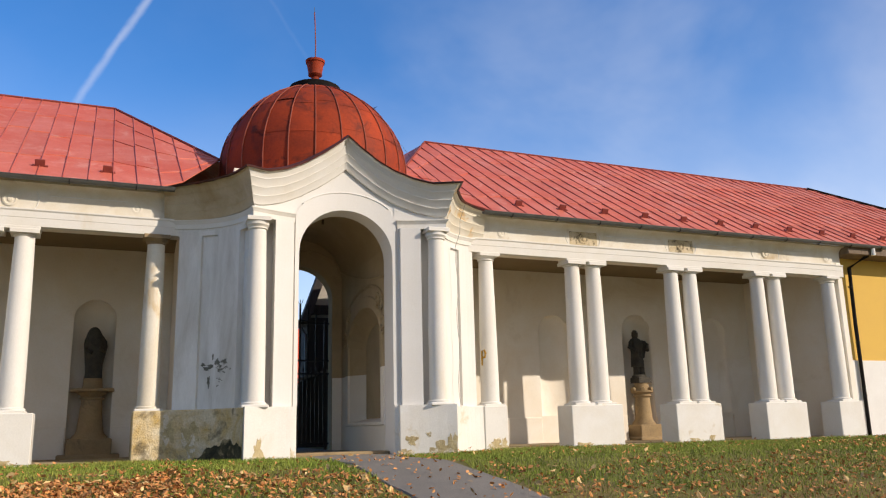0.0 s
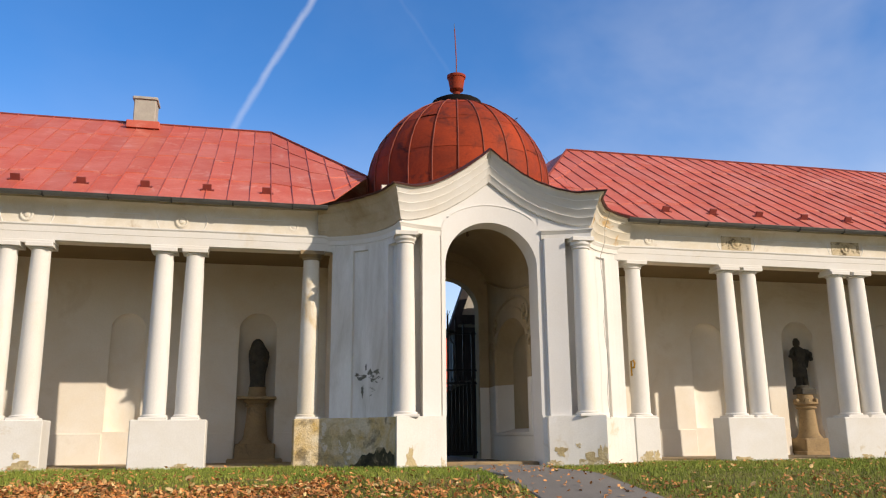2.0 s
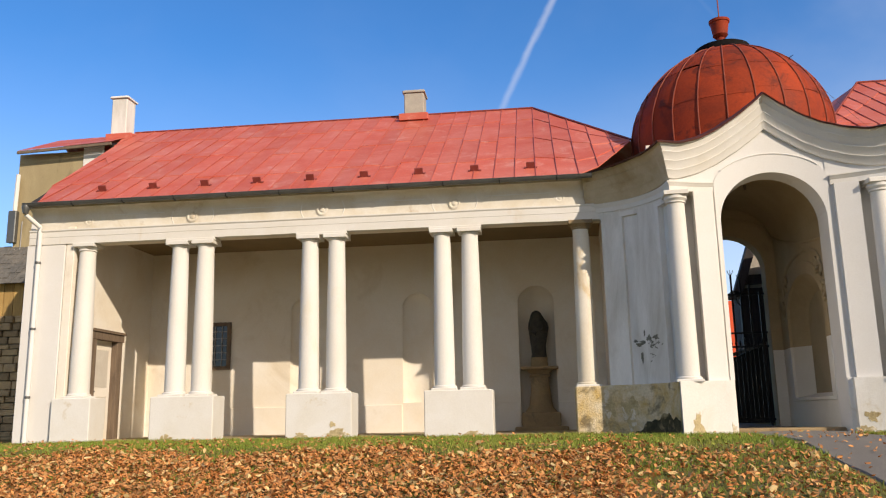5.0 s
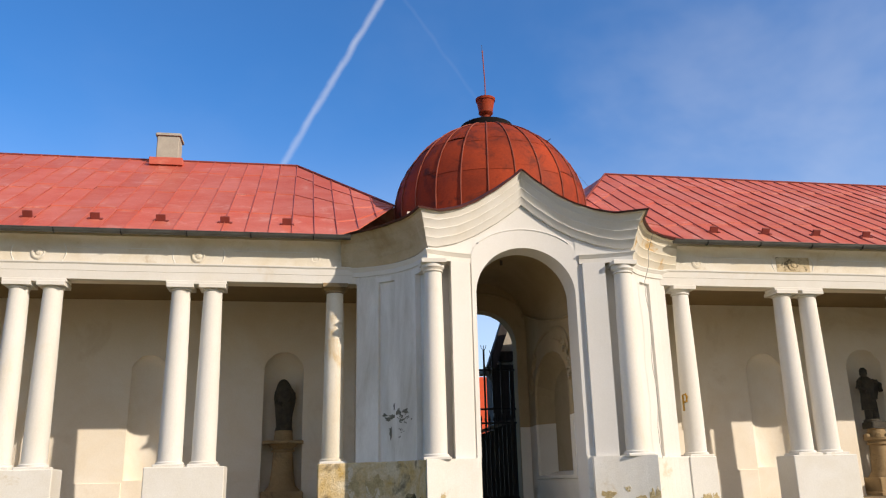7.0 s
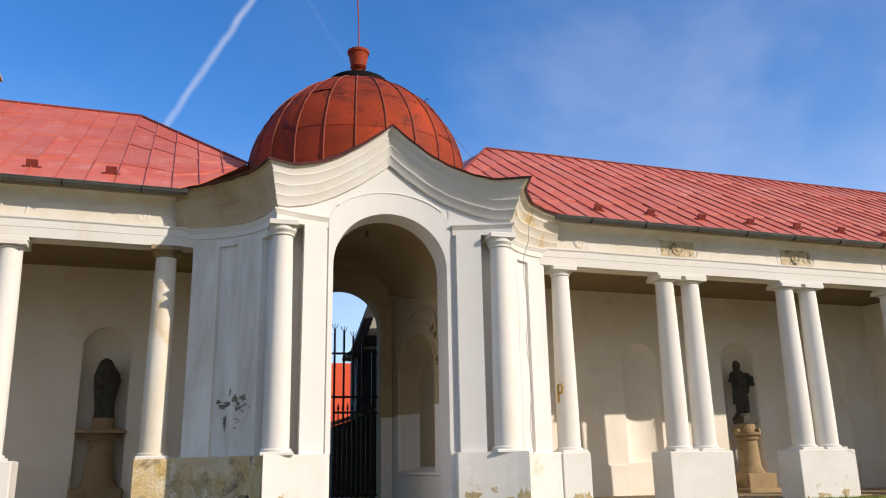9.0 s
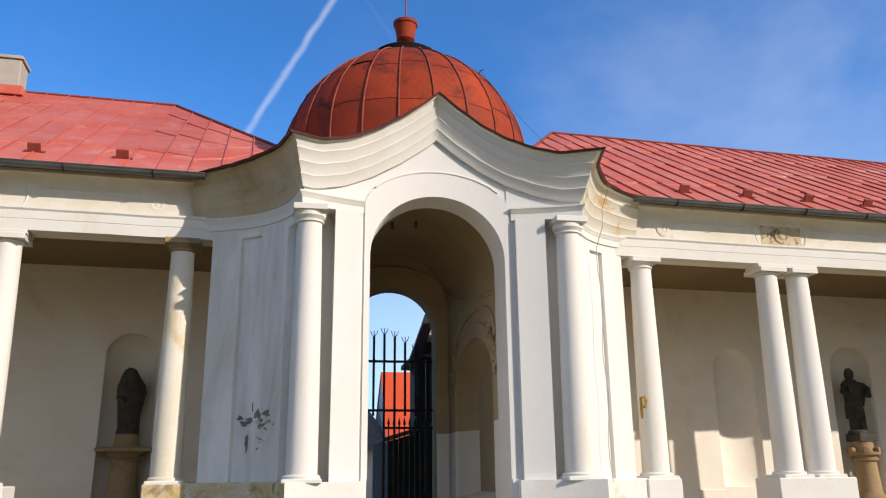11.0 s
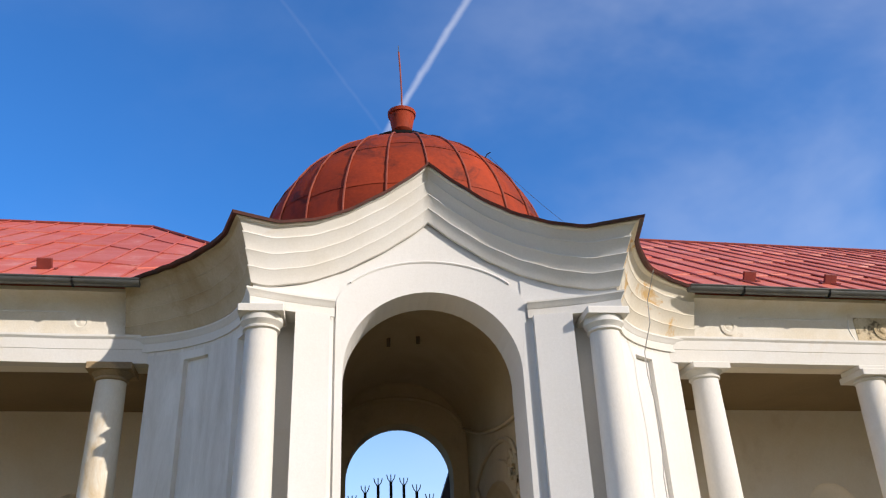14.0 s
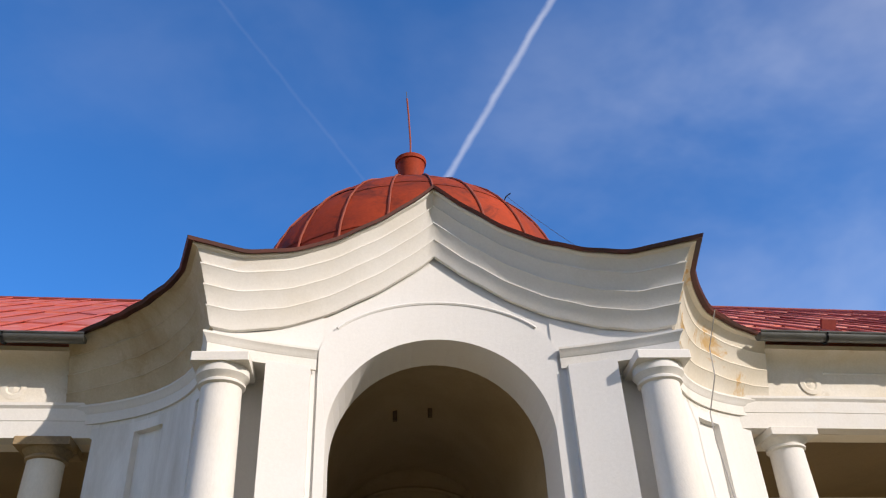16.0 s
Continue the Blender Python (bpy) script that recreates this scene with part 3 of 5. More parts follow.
# concave flanks
for s in (-1, 1):
    rows = []
    spans = [(0.09, 0.262, 0.10), (0.267, 0.54, 0.0), (0.545, 0.695, 0.055), (0.70, 0.885, 0.0), (0.89, 0.895, 0.5)]
    for lo, hi, dep in spans:
        k = max(1, int((hi - lo) * 24))
        for i in range(k + 1):
            t = lo + (hi - lo) * i / k
            p, q = side_curve(t), side_normal(t)
            x, y = p.x - q.x * dep, p.y - q.y * dep
            rows.append([(wide(s * x), y, 0.8), (wide(s * x), y, 4.10), (wide(s * p.x), p.y, 4.11), (wide(s * p.x), p.y, 4.30)])
    part("flank_wall", strip_sheet(rows), M_FLANK if s < 0 else M_PLASTER, pavilion, "white concave flank with a tall sunken panel")
    fr = []
    for i in range(15):
        p = side_curve(i / 14)
        fr.append([(wide(s * p.x), p.y, 4.2), (wide(s * p.x), p.y, 4.97)])
    part("flank_frieze", strip_sheet(fr), M_TRIM, pavilion, smooth=True)
    e = side_curve(0.88)
    part("flank_return", box(*sorted((s * (e.x - 0.3), s * (e.x - 0.02))), e.y + 0.03, 4.3, -0.1, 4.6), M_INSIDE, pavilion)
    rows = []
    for i in range(17):
        t = i / 16
        p, q = side_curve(t), side_normal(t)
        rows.append([(wide(s * p.x) + s * q.x * d, p.y + q.y * d, z) for d, z in ((0.11, -0.15), (0.10, 0.87), (0.085, 0.89), (-0.25, 0.90))])
    part("flank_plinth", strip_sheet(rows), M_PATCHY if s < 0 else M_PLINTH, pavilion, "peeling ochre and grey plinth" if s < 0 else "white plinth with worn foot")

# chamber of the passage
INNER = 1.06
for s in (-1, 1):
    # side wall with a tall splayed niche: paler up to a line, brown above it
    def niche_ring(c, h, low, spring, rise, k=12):
        arch = [(c + h * math.cos(math.pi * i / k), spring + rise * math.sin(math.pi * i / k)) for i in range(k + 1)]
        return [(c - h, low), (c, low), (c + h, low), (c + h, PALER_TOP)] + arch + [(c - h, PALER_TOP)]

    def on_wall(c, y0, y1, top, spring, k=12):
        out = [(y0, -0.05), (c, -0.05), (y1, -0.05), (y1, PALER_TOP)]
        for i in range(k + 1):
            a = math.pi * i / k
            if i in (3, 9):
                out.append((y1 if i == 3 else y0, top))
            elif 3 < i < 9:
                out.append((c + (top - spring) / math.tan(a), top))
            else:
                out.append((y1 if i < 3 else y0, spring + abs(math.tan(a)) * (y1 - c) * 0.75))
        return out + [(y0, PALER_TOP)]

    PALER_TOP = 1.70
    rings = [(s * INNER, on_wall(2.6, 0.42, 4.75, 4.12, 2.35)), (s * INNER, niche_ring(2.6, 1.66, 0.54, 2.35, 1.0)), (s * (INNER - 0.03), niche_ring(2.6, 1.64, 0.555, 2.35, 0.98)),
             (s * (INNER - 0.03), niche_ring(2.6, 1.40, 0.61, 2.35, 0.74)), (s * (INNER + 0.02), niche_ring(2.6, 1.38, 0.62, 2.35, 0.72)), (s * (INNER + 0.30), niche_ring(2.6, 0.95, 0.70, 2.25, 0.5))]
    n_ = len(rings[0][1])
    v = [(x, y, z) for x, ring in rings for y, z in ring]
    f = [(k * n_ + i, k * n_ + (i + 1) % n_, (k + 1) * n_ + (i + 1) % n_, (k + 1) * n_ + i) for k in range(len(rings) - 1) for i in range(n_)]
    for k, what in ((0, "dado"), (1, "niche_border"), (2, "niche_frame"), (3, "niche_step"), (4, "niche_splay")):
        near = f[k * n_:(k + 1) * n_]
        low = [q for q in near if sum(v[i][2] for i in q) / 4 < PALER_TOP - 0.02]
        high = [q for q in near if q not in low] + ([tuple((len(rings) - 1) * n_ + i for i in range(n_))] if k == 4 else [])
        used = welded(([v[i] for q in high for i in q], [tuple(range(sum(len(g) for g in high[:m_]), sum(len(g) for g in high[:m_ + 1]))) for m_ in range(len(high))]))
        part("passage_wall" if k == 0 else what, used, M_VAULT, pavilion, "plastered passage wall, its shade in the colour" if k == 0 else "")
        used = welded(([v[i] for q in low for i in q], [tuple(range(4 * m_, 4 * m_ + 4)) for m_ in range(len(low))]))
        part(what, used, M_PALER, pavilion, "paler lower wall of the passage" if k == 0 else "paler")
    part("limewashed_pier", box(*sorted((s * 0.825, s * 1.055)), 4.735, 4.76, -0.05, PALER_TOP), M_PALER, pavilion)
    part("spring_moulding", tube([(s * (INNER - 0.02 - 0.03 * u * u), 0.5 + 4.22 * u, 3.52 + 0.18 * u + 0.62 * u * u) for u in [i / 10 for i in range(11)]], 0.03, 6), M_VAULT, pavilion, smooth=True)
    # stucco arch and scrolls over the niche
    part("stucco_arch", tube([(s * (INNER - 0.01), 2.6 + 1.45 * math.cos(radians(a)), 3.12 + 0.42 * math.sin(radians(a))) for a in range(0, 181, 12)], 0.035, 6), M_VAULT, pavilion, smooth=True)
    for e in (-1, 1):
        for y0, z0, w_ in ((1.62, 2.50, 0.16), (1.25, 3.05, 0.13)):
            part("stucco_scroll", tube([(s * (INNER - 0.035), 2.6 + e * (y0 + w_ * (1 - t / 14) * math.cos(t * 0.75)), z0 + 1.6 * w_ * (1 - t / 14) * math.sin(t * 0.75)) for t in range(12)], 0.032, 6), M_VAULT, pavilion, smooth=True)
        part("scroll_stem", tube([(s * (INNER - 0.02), 2.6 + e * (1.60 - 0.25 * u - 0.12 * math.sin(u * 6)), 2.45 + 0.75 * u) for u in [i / 8 for i in range(9)]], 0.03, 6), M_VAULT, pavilion, smooth=True)
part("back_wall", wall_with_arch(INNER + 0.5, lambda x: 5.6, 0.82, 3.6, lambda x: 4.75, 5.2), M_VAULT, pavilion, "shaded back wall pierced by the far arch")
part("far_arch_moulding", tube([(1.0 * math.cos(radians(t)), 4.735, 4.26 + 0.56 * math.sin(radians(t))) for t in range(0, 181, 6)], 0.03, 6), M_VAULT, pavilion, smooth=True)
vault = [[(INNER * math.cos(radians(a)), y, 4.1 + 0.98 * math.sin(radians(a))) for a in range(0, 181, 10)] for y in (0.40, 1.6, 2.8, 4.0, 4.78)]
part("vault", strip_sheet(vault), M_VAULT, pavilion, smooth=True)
for s in (-1, 1):
    part("outer_wall", box(*sorted((s * 1.8, s * 2.05)), 0.4, 5.2, -0.1, 5.4), M_INSIDE, pavilion)
for x, y, z, ry in ((0.12, 2.6, 5.02, 0), (-0.28, 2.6, 4.98, 0)):
    part("ceiling_hook", box(x - 0.025, x + 0.025, y - 0.025, y + 0.025, z - 0.05, z + 0.08, 0.005), M_WOOD, pavilion)

# roof skirt between coping and dome
rows = []
for i in range(61):
    x = -HALF + 2 * HALF * i / 60
    p, q = Vector((x, front_y(x))), front_normal(x)
    z = 5.095 + ogee(x)
    c = Vector((p.x - 0, p.y - AXIS_Y)).normalized() * 2.2
    inner = Vector((c.x, c.y + AXIS_Y))
    rows.append([(wide(p.x), p.y - 0.1, z + 0.02), (p.x * 0.98, p.y + 0.5, max(z - 0.15, 5.1)), (inner.x, inner.y, max(5.15, z - 0.7))])
part("front_roof_skirt", strip_sheet(rows), M_COPING, pavilion, smooth=True)
for s in (-1, 1):
    rows = []
    for i in range(15):
        t = i / 14
        p, q = side_curve(t), side_normal(t)
        c = Vector((p.x, p.y - AXIS_Y)).normalized() * 2.2
        rows.append([(wide(s * p.x) + s * q.x * 0.2 * fuller(s, t), p.y + q.y * 0.2 * fuller(s, t), 5.095 - 0.09 * t), (s * c.x, c.y + AXIS_Y, 5.16 + 0.3 * t)])
    part("side_roof_skirt", strip_sheet(rows), M_ROOF, pavilion)

# dome of sheet gores with standing ribs
DOME_R, DOME_H, DOME_Z, GORES = 2.13, 2.20, 6.14, 24
dome = part("dome", lathe([(DOME_R - 0.03, 5.3)] + [((DOME_R - 0.03) * math.cos(radians(a)) ** 1.16, DOME_Z + (DOME_H - 0.03) * math.sin(radians(a))) for a in range(0, 79, 6)], 40), M_DOME, pavilion, "rusty red sheet-metal dome with raised ribs", m=pose(0, AXIS_Y, 0), smooth=True)


def dome_point(az, el, off=0.0):
    r = (DOME_R + off) * math.cos(radians(el)) ** 1.16
    return (r * math.cos(radians(az)), r * math.sin(radians(az)), DOME_Z + (DOME_H + off) * math.sin(radians(el)))


rnd = random.Random(11)
LEVELS = (-12, 12, 34, 56, 76)
for g in range(GORES):
    az0, az1 = 360 / GORES * g + 4.5, 360 / GORES * (g + 1) + 4.5
    for lo, hi in zip(LEVELS, LEVELS[1:]):
        shift = rnd.uniform(-3, 3)
        lo_, hi_ = (lo + (shift if lo > 0 else 0)), hi + 1.5
        rows = []
        for j in range(5):
            el = lo_ + (min(hi_, 76) - lo_) * j / 4
            if el < 0:
                rows.append([(DOME_R * math.cos(radians(az0 + (az1 - az0) * k / 3)), DOME_R * math.sin(radians(az0 + (az1 - az0) * k / 3)), DOME_Z + el * 0.05) for k in range(4)])
            else:
                rows.append([dome_point(az0 + (az1 - az0) * k / 3, el, 0.007 - 0.005 * j / 4 + (0.005 if k in (1, 2) else 0)) for k in range(4)])
        part("sheet", strip_sheet(rows), M_DOME, dome, smooth=True)
    pts = [(DOME_R * math.cos(radians(az0)), DOME_R * math.sin(radians(az0)), 5.5)] + [dome_point(az0, el, 0.018) for el in range(0, 77, 7)]
    part("rib", tube(pts, 0.014, 6), M_DOME_SEAM, dome, smooth=True)
part("cap", lathe([(0.56, 8.14), (0.60, 8.22), (0.605, 8.36), (0.56, 8.39), (0.30, 8.41), (0.2, 8.49), (0.12, 8.53)], 28), M_BLACK, dome, "black tarred cap", smooth=True)
finial = part("finial", lathe([(0.16, 8.5), (0.17, 8.56), (0.10, 8.60), (0.09, 8.66), (0.15, 8.70), (0.17, 8.73), (0.16, 8.76), (0.205, 9.02), (0.225, 9.03), (0.23, 9.09), (0.21, 9.10), (0.19, 9.04), (0.03, 8.98)], 28), M_DOME, pavilion, "rusty red urn finial", m=pose(0, AXIS_Y, 0), smooth=True)
part("lightning_rod", tube([(0, 0, 8.9), (0.005, 0, 9.5), (-0.012, 0, 10.0), (-0.03, 0, 10.36)], 0.014, 6), M_DOME_SEAM, finial)
part("rod_tip", tube([(-0.03, 0, 10.36), (-0.035, 0, 10.5)], 0.006, 6), M_GUTTER, finial)
part("wire_bracket", tube([(1.04, 1.86 - AXIS_Y, 7.42), (1.11, 1.82 - AXIS_Y, 7.55), (1.16, 1.79 - AXIS_Y, 7.57)], 0.008, 5), M_IRON, dome)
part("lightning_wire", tube([(1.11 + 0.84 * u, 1.82 - AXIS_Y - 1.62 * u, 7.55 - 2.25 * u - 0.25 * u * (1 - u)) for u in [i / 10 for i in range(11)]], 0.0026, 5), M_GUTTER, dome)

# loose cable down the right flank
p = [(2.52, 0.02, 4.92)]
for i in range(1, 16):
    z = 4.9 - 0.27 * i
    w = 0.03 * math.sin(i * 1.3)
    p.append((2.44 + w, 0.40 + 0.4 * w if z < 4.3 else 0.2, z))
cable = part("cable", tube(p, 0.006, 5), M_CABLE)
tagged(cable, "thin grey lightning cable hanging down the white flank", "cable")

# ---------------------------------------------------------------- the two wings
WING_TURN = 3.1
W = {s: Matrix.Translation((s * 3.3, 0.95, 0)) @ pose(0, 0, 0, 0, 0, WING_TURN) @ Matrix.Translation((-s * 3.3, -0.95, 0)) for s in (-1, 1)}
PAIRS_OF, END_OF = {-1: (5.86, 8.6, 11.40), 1: (5.83, 8.6, 11.28)}, {-1: 13.75, 1: 13.45}
EAVE_Y, EAVE_Z, RIDGE_Y, RIDGE_Z = 0.60, 4.97, 6.4, 8.62
SLOPE = (RIDGE_Z - EAVE_Z) / (RIDGE_Y - EAVE_Y)
BACK = {-1: 4.3, 1: 4.32}
CEILING_Z = 4.5


def roof_z(y):
    return EAVE_Z + (y - EAVE_Y) * SLOPE


def niche_wall(x0, x1, y, z0, z1, niches, thick):
    """A wall along x with arched niches (centre, half width, sill, spring) sunk into its face."""
    v, f = [], []

    def face(*pts):
        k = len(v)
        v.extend(pts)
        f.append(tuple(range(k, k + len(pts))))

    x = x0
    for c, h, sill, spring, depth in sorted(niches):
        face((x, y, z0), (c - h, y, z0), (c - h, y, z1), (x, y, z1))
        if sill > z0:
            face((c - h, y, z0), (c + h, y, z0), (c + h, y, sill), (c - h, y, sill))
        n = 12
        plan = [(c - h * math.cos(math.pi * i / n), y + depth * math.sin(math.pi * i / n)) for i in range(n + 1)]
        for a, b in zip(plan, plan[1:]):
            face((*a, sill), (*b, sill), (*b, spring), (*a, spring))
        face(*[(px, py, sill) for px, py in plan])
        rings = []
        for j in range(7):
            e = math.pi / 2 * j / 6
            rings.append([(c - h * math.cos(e) * math.cos(math.pi * i / n), y + depth * math.cos(e) * math.sin(math.pi * i / n), spring + h * math.sin(e)) for i in range(n + 1)])
        for ra, rb in zip(rings, rings[1:]):
            for i in range(n):
                face(ra[i], ra[i + 1], rb[i + 1], rb[i])
        arch = [(c + h * math.cos(math.pi * i / 16), spring + h * math.sin(math.pi * i / 16)) for i in range(17)]
        for a, b in zip(arch, arch[1:]):
            face((a[0], y, a[1]), (a[0], y, z1), (b[0], y, z1), (b[0], y, b[1]))
        x = c + h
    face((x, y, z0), (x1, y, z0), (x1, y, z1), (x, y, z1))
    face((x0, y + thick, z0), (x0, y + thick, z1), (x1, y + thick, z1), (x1, y + thick, z0))
    face((x0, y, z0), (x0, y, z1), (x0, y + thick, z1), (x0, y + thick, z0))
    face((x1, y, z0), (x1, y + thick, z0), (x1, y + thick, z1), (x1, y, z1))
    return welded((v, f))


NICHES = {-1: [(-4.33, 0.43, 0.06, 2.94, 0.40), (-7.16, 0.37, 0.70, 2.93, 0.18), (-9.92, 0.37, 0.70, 2.93, 0.18)], 1: [(6.95, 0.46, 0.70, 2.89, 0.18), (9.63, 0.48, 0.06, 2.97, 0.42), (12.36, 0.46, 0.70, 2.97, 0.18)]}
ENTAB = [(0.0, 4.12), (-0.16, 4.12), (-0.163, 4.27), (-0.169, 4.275), (-0.17, 4.385), (-0.19, 4.41), (-0.19, 4.435), (-0.10, 4.445), (-0.095, 4.72), (-0.105, 4.78), (-0.14, 4.84), (-0.21, 4.885), (-0.28, 4.89), (-0.29, 4.93), (0.0, 4.95)]


def snow_guard_geo():
    g = box(-0.085, 0.085, -0.018, 0.018, 0.0, 0.14, 0.006)
    return merge(g, box(-0.135, -0.085, -0.04, 0.04, 0.0, 0.03), box(0.085, 0.135, -0.04, 0.04, 0.0, 0.03), moved(box(-0.015, 0.015, 0.0, 0.16, 0.0, 0.02), pose(0, 0, 0)))


WINGS = {}
for s, name in ((-1, "west"), (1, "east")):
    wing = WINGS[s] = thing("colonnade_wing", W[s], "white colonnaded wing with paired columns under a red metal roof", "building", "wings beside the gate")
    far, PAIRS = END_OF[s], PAIRS_OF[s]
    lo, hi = sorted((s * 2.87, s * (far + 0.42 if s > 0 else 15.0)))
    # entablature along the columns
    stops = [lo + (hi - lo) * k / 24 for k in range(25)]
    wave = [0.004 * math.sin(2.1 * x) + 0.003 * math.sin(5.3 * x) for x in stops]
    ent = part("architrave", strip_sheet([[(x, 1.02 + dy + k, z + k) for dy, z in ENTAB[:8]] for x, k in zip(stops, wave)]), M_TRIM, wing, smooth=True)
    part("frieze", strip_sheet([[(x, 1.02 + dy + k, z) for dy, z in ENTAB[7:]] for x, k in zip(stops, wave)]), M_FRIEZE, wing, "brown-stained frieze under the eaves, eave shade in its colour", smooth=True)
    part("inner_face", box(lo, hi, 1.02, 1.22, 4.12, 4.95), M_INSIDE, ent)
    for c in PAIRS:
        part("impost_block", box(s * c - 0.53, s * c + 0.53, 0.835, 1.2, 4.065, 4.118, 0.006), M_TRIM, ent)
        # sunken panel and rosette on the cove above each pair
        part("rosette", lathe([(0.105, 0), (0.11, 0.02), (0.085, 0.03), (0.07, 0.012), (0.05, 0.012), (0.035, 0.035), (0.0, 0.045)], 20, False), M_STAINED if s > 0 and c < 11 else M_FRIEZE, ent, m=pose(s * c, 0.910, 4.60, 90, 0, 0) @ Matrix.Diagonal((1.1, 1.1, 0.6, 1)), smooth=True)
        if s > 0 and c < 11:
            part("stained_panel", box(s * c - 0.37, s * c + 0.37, 0.912, 0.93, 4.46, 4.77, 0.006), M_STAINED, ent, "mouldy dark-stained frieze panel")
        for k in (-1, 1):
            part("frieze_fillet", tube([(s * c + k * (0.40 + 0.06 * math.sin(t * 3)), 0.924, 4.45 + 0.33 * t) for t in (0, 0.2, 0.4, 0.6, 0.8, 1.0)], 0.014, 5), M_TRIM, ent)
    for c in (3.75, far - 0.05):
        part("scroll", lathe([(0.09, 0), (0.1, 0.02), (0.06, 0.03), (0.045, 0.012), (0.0, 0.03)], 18, False), M_FRIEZE, ent, m=pose(s * c, 0.923, 4.60, 90, 0, 0) @ Matrix.Diagonal((1.1, 1.1, 0.5, 1)), smooth=True)
    mids = [3.3] + list(PAIRS) + [far]
    for a, b in zip(mids, mids[1:]):
        a2, b2 = a + 0.62, b - 0.62
        part("frieze_fillet", tube([(s * a2, 0.924, 4.72), (s * b2, 0.924, 4.72)], 0.012, 5), M_TRIM, ent)
    # columns and plinths
    for c in PAIRS:
        part("plinth", box(s * c - 0.66, s * c + 0.66, 0.76, 1.36, -0.12, 0.875, 0.014), M_PLINTH, wing, "white plastered plinth, scuffed at the foot")
        for k in (-0.28, 0.28):
            add_column(wing, s * c + k, 1.04, 0.92, 3.95, 0.205, 0.165, 4.07, 0.235)
    part("plinth", box(*sorted((s * (far - 0.42), s * (far + 0.42))), 0.76, 1.36, -0.12, 0.885, 0.014), M_PLINTH, wing)
    add_column(wing, s * far, 1.04, 0.93, 3.95, 0.205, 0.165, 4.12, 0.235)
    add_column(wing, s * 3.37, 1.04, 0.92, 3.95, 0.195, 0.155, 4.12, 0.235, mat=M_OLDCOLUMN if s < 0 else M_COLUMN, top_mat=M_STONE if s < 0 else M_TRIM)
    part("plinth", box(*sorted((s * 3.10, s * 3.63)), 0.775, 1.34, -0.12, 0.882, 0.014), M_PATCHY if s < 0 else M_PLINTH, wing, "stained plinth under the inner column")
    part("end_pilaster", box(*sorted((s * (far + 0.24), s * (far + 0.42))), 0.9, BACK[s], -0.1, 4.5, 0.01), M_INSIDE, wing)
    # back wall with niches, its low dado, and the portico's ceiling and floor
    bx0, bx1 = sorted((s * 2.0, s * (far + 0.6)))
    back = part("back_wall", niche_wall(bx0, bx1, BACK[s], -0.1, 4.6, NICHES[s], 0.6), M_INSIDE, wing, "cream plastered wall with arched niches", smooth=True)
    edges = sorted([(c - h - 0.02, c + h + 0.02) for c, h, sill, sp, dp_ in NICHES[s]])
    cuts = [bx0] + [e for pair in edges for e in pair] + [bx1]
    for a, b in zip(cuts[::2], cuts[1::2]):
        part("dado", box(a, b, BACK[s] - 0.035, BACK[s] + 0.01, -0.1, 0.66, 0.008), M_INSIDE, back)
    # ceiling in the shade-dark soffit colour
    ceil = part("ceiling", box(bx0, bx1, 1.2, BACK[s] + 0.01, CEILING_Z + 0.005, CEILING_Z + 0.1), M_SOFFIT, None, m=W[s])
    tagged(ceil, "plain plaster ceiling of the colonnade, its shade in the colour", "ceiling", kind="structure")
    fl = part("floor", box(*sorted((s * 3.0, s * (far + 0.5))), 1.3, BACK[s], -0.12, 0.015), M_FLOOR, None, m=W[s])
    tagged(fl, "dusty paved floor behind the columns", "floor", kind="structure")
    # roof
    roof_end = 14.98 if s < 0 else 25.0
    hipped = 19.2
    ridge_end = 15.72 if s < 0 else hipped
    roof = part("roof", strip_sheet([[(s * 4.2, RIDGE_Y, RIDGE_Z - 0.03), (s * ridge_end, RIDGE_Y, RIDGE_Z - 0.03)], [(s * 3.0, 12.2, EAVE_Z), (s * roof_end, 12.2, EAVE_Z)]]), M_ROOF, wing, "red painted standing-seam metal roof")
    part("hip_face", ([(s * 4.2, RIDGE_Y, RIDGE_Z - 0.02), (s * 2.05, 2.75, roof_z(2.75) - 0.02), (s * 0.6, 6.4, 6.2), (s * 3.0, 12.2, EAVE_Z)], [(0, 1, 2, 3)]), M_ROOF, roof)
    part("under_roof", strip_sheet([[(s * 3.2, EAVE_Y + 0.02, EAVE_Z - 0.03), (s * roof_end, EAVE_Y + 0.02, EAVE_Z - 0.03)], [(s * 4.25, RIDGE_Y, RIDGE_Z - 0.05), (s * ridge_end, RIDGE_Y, RIDGE_Z - 0.05)]]), M_DARKBOARD, roof)
    step = 0.42
    count = int(((ridge_end if s < 0 else roof_end) - 2.1) / step)
    rnd = random.Random(20 + s)
    for i in range(count + 1):
        xa, xb = 2.1 + i * step, 2.1 + (i + 1) * step

        def span(x):
            y0 = EAVE_Y if x >= 3.15 else EAVE_Y + (3.15 - x) * 1.95
            y1 = RIDGE_Y if x >= 4.2 else RIDGE_Y - (4.2 - x) * 1.72
            if s > 0 and x > hipped:
                y1 = RIDGE_Y - (x - hipped)
            if s < 0 and x > roof_end:
                y0 = EAVE_Y + (x - roof_end) * 7.8
            return min(y0, y1), y1

        (a0, a1), (b0, b1) = span(xa), span(xb)
        cutset = [0, 0.22 + rnd.uniform(-0.03, 0.03), 0.5 + rnd.uniform(-0.05, 0.05), 0.77 + rnd.uniform(-0.04, 0.04), 1]
        if a1 - a0 < 0.05 and b1 - b0 < 0.05:
            continue
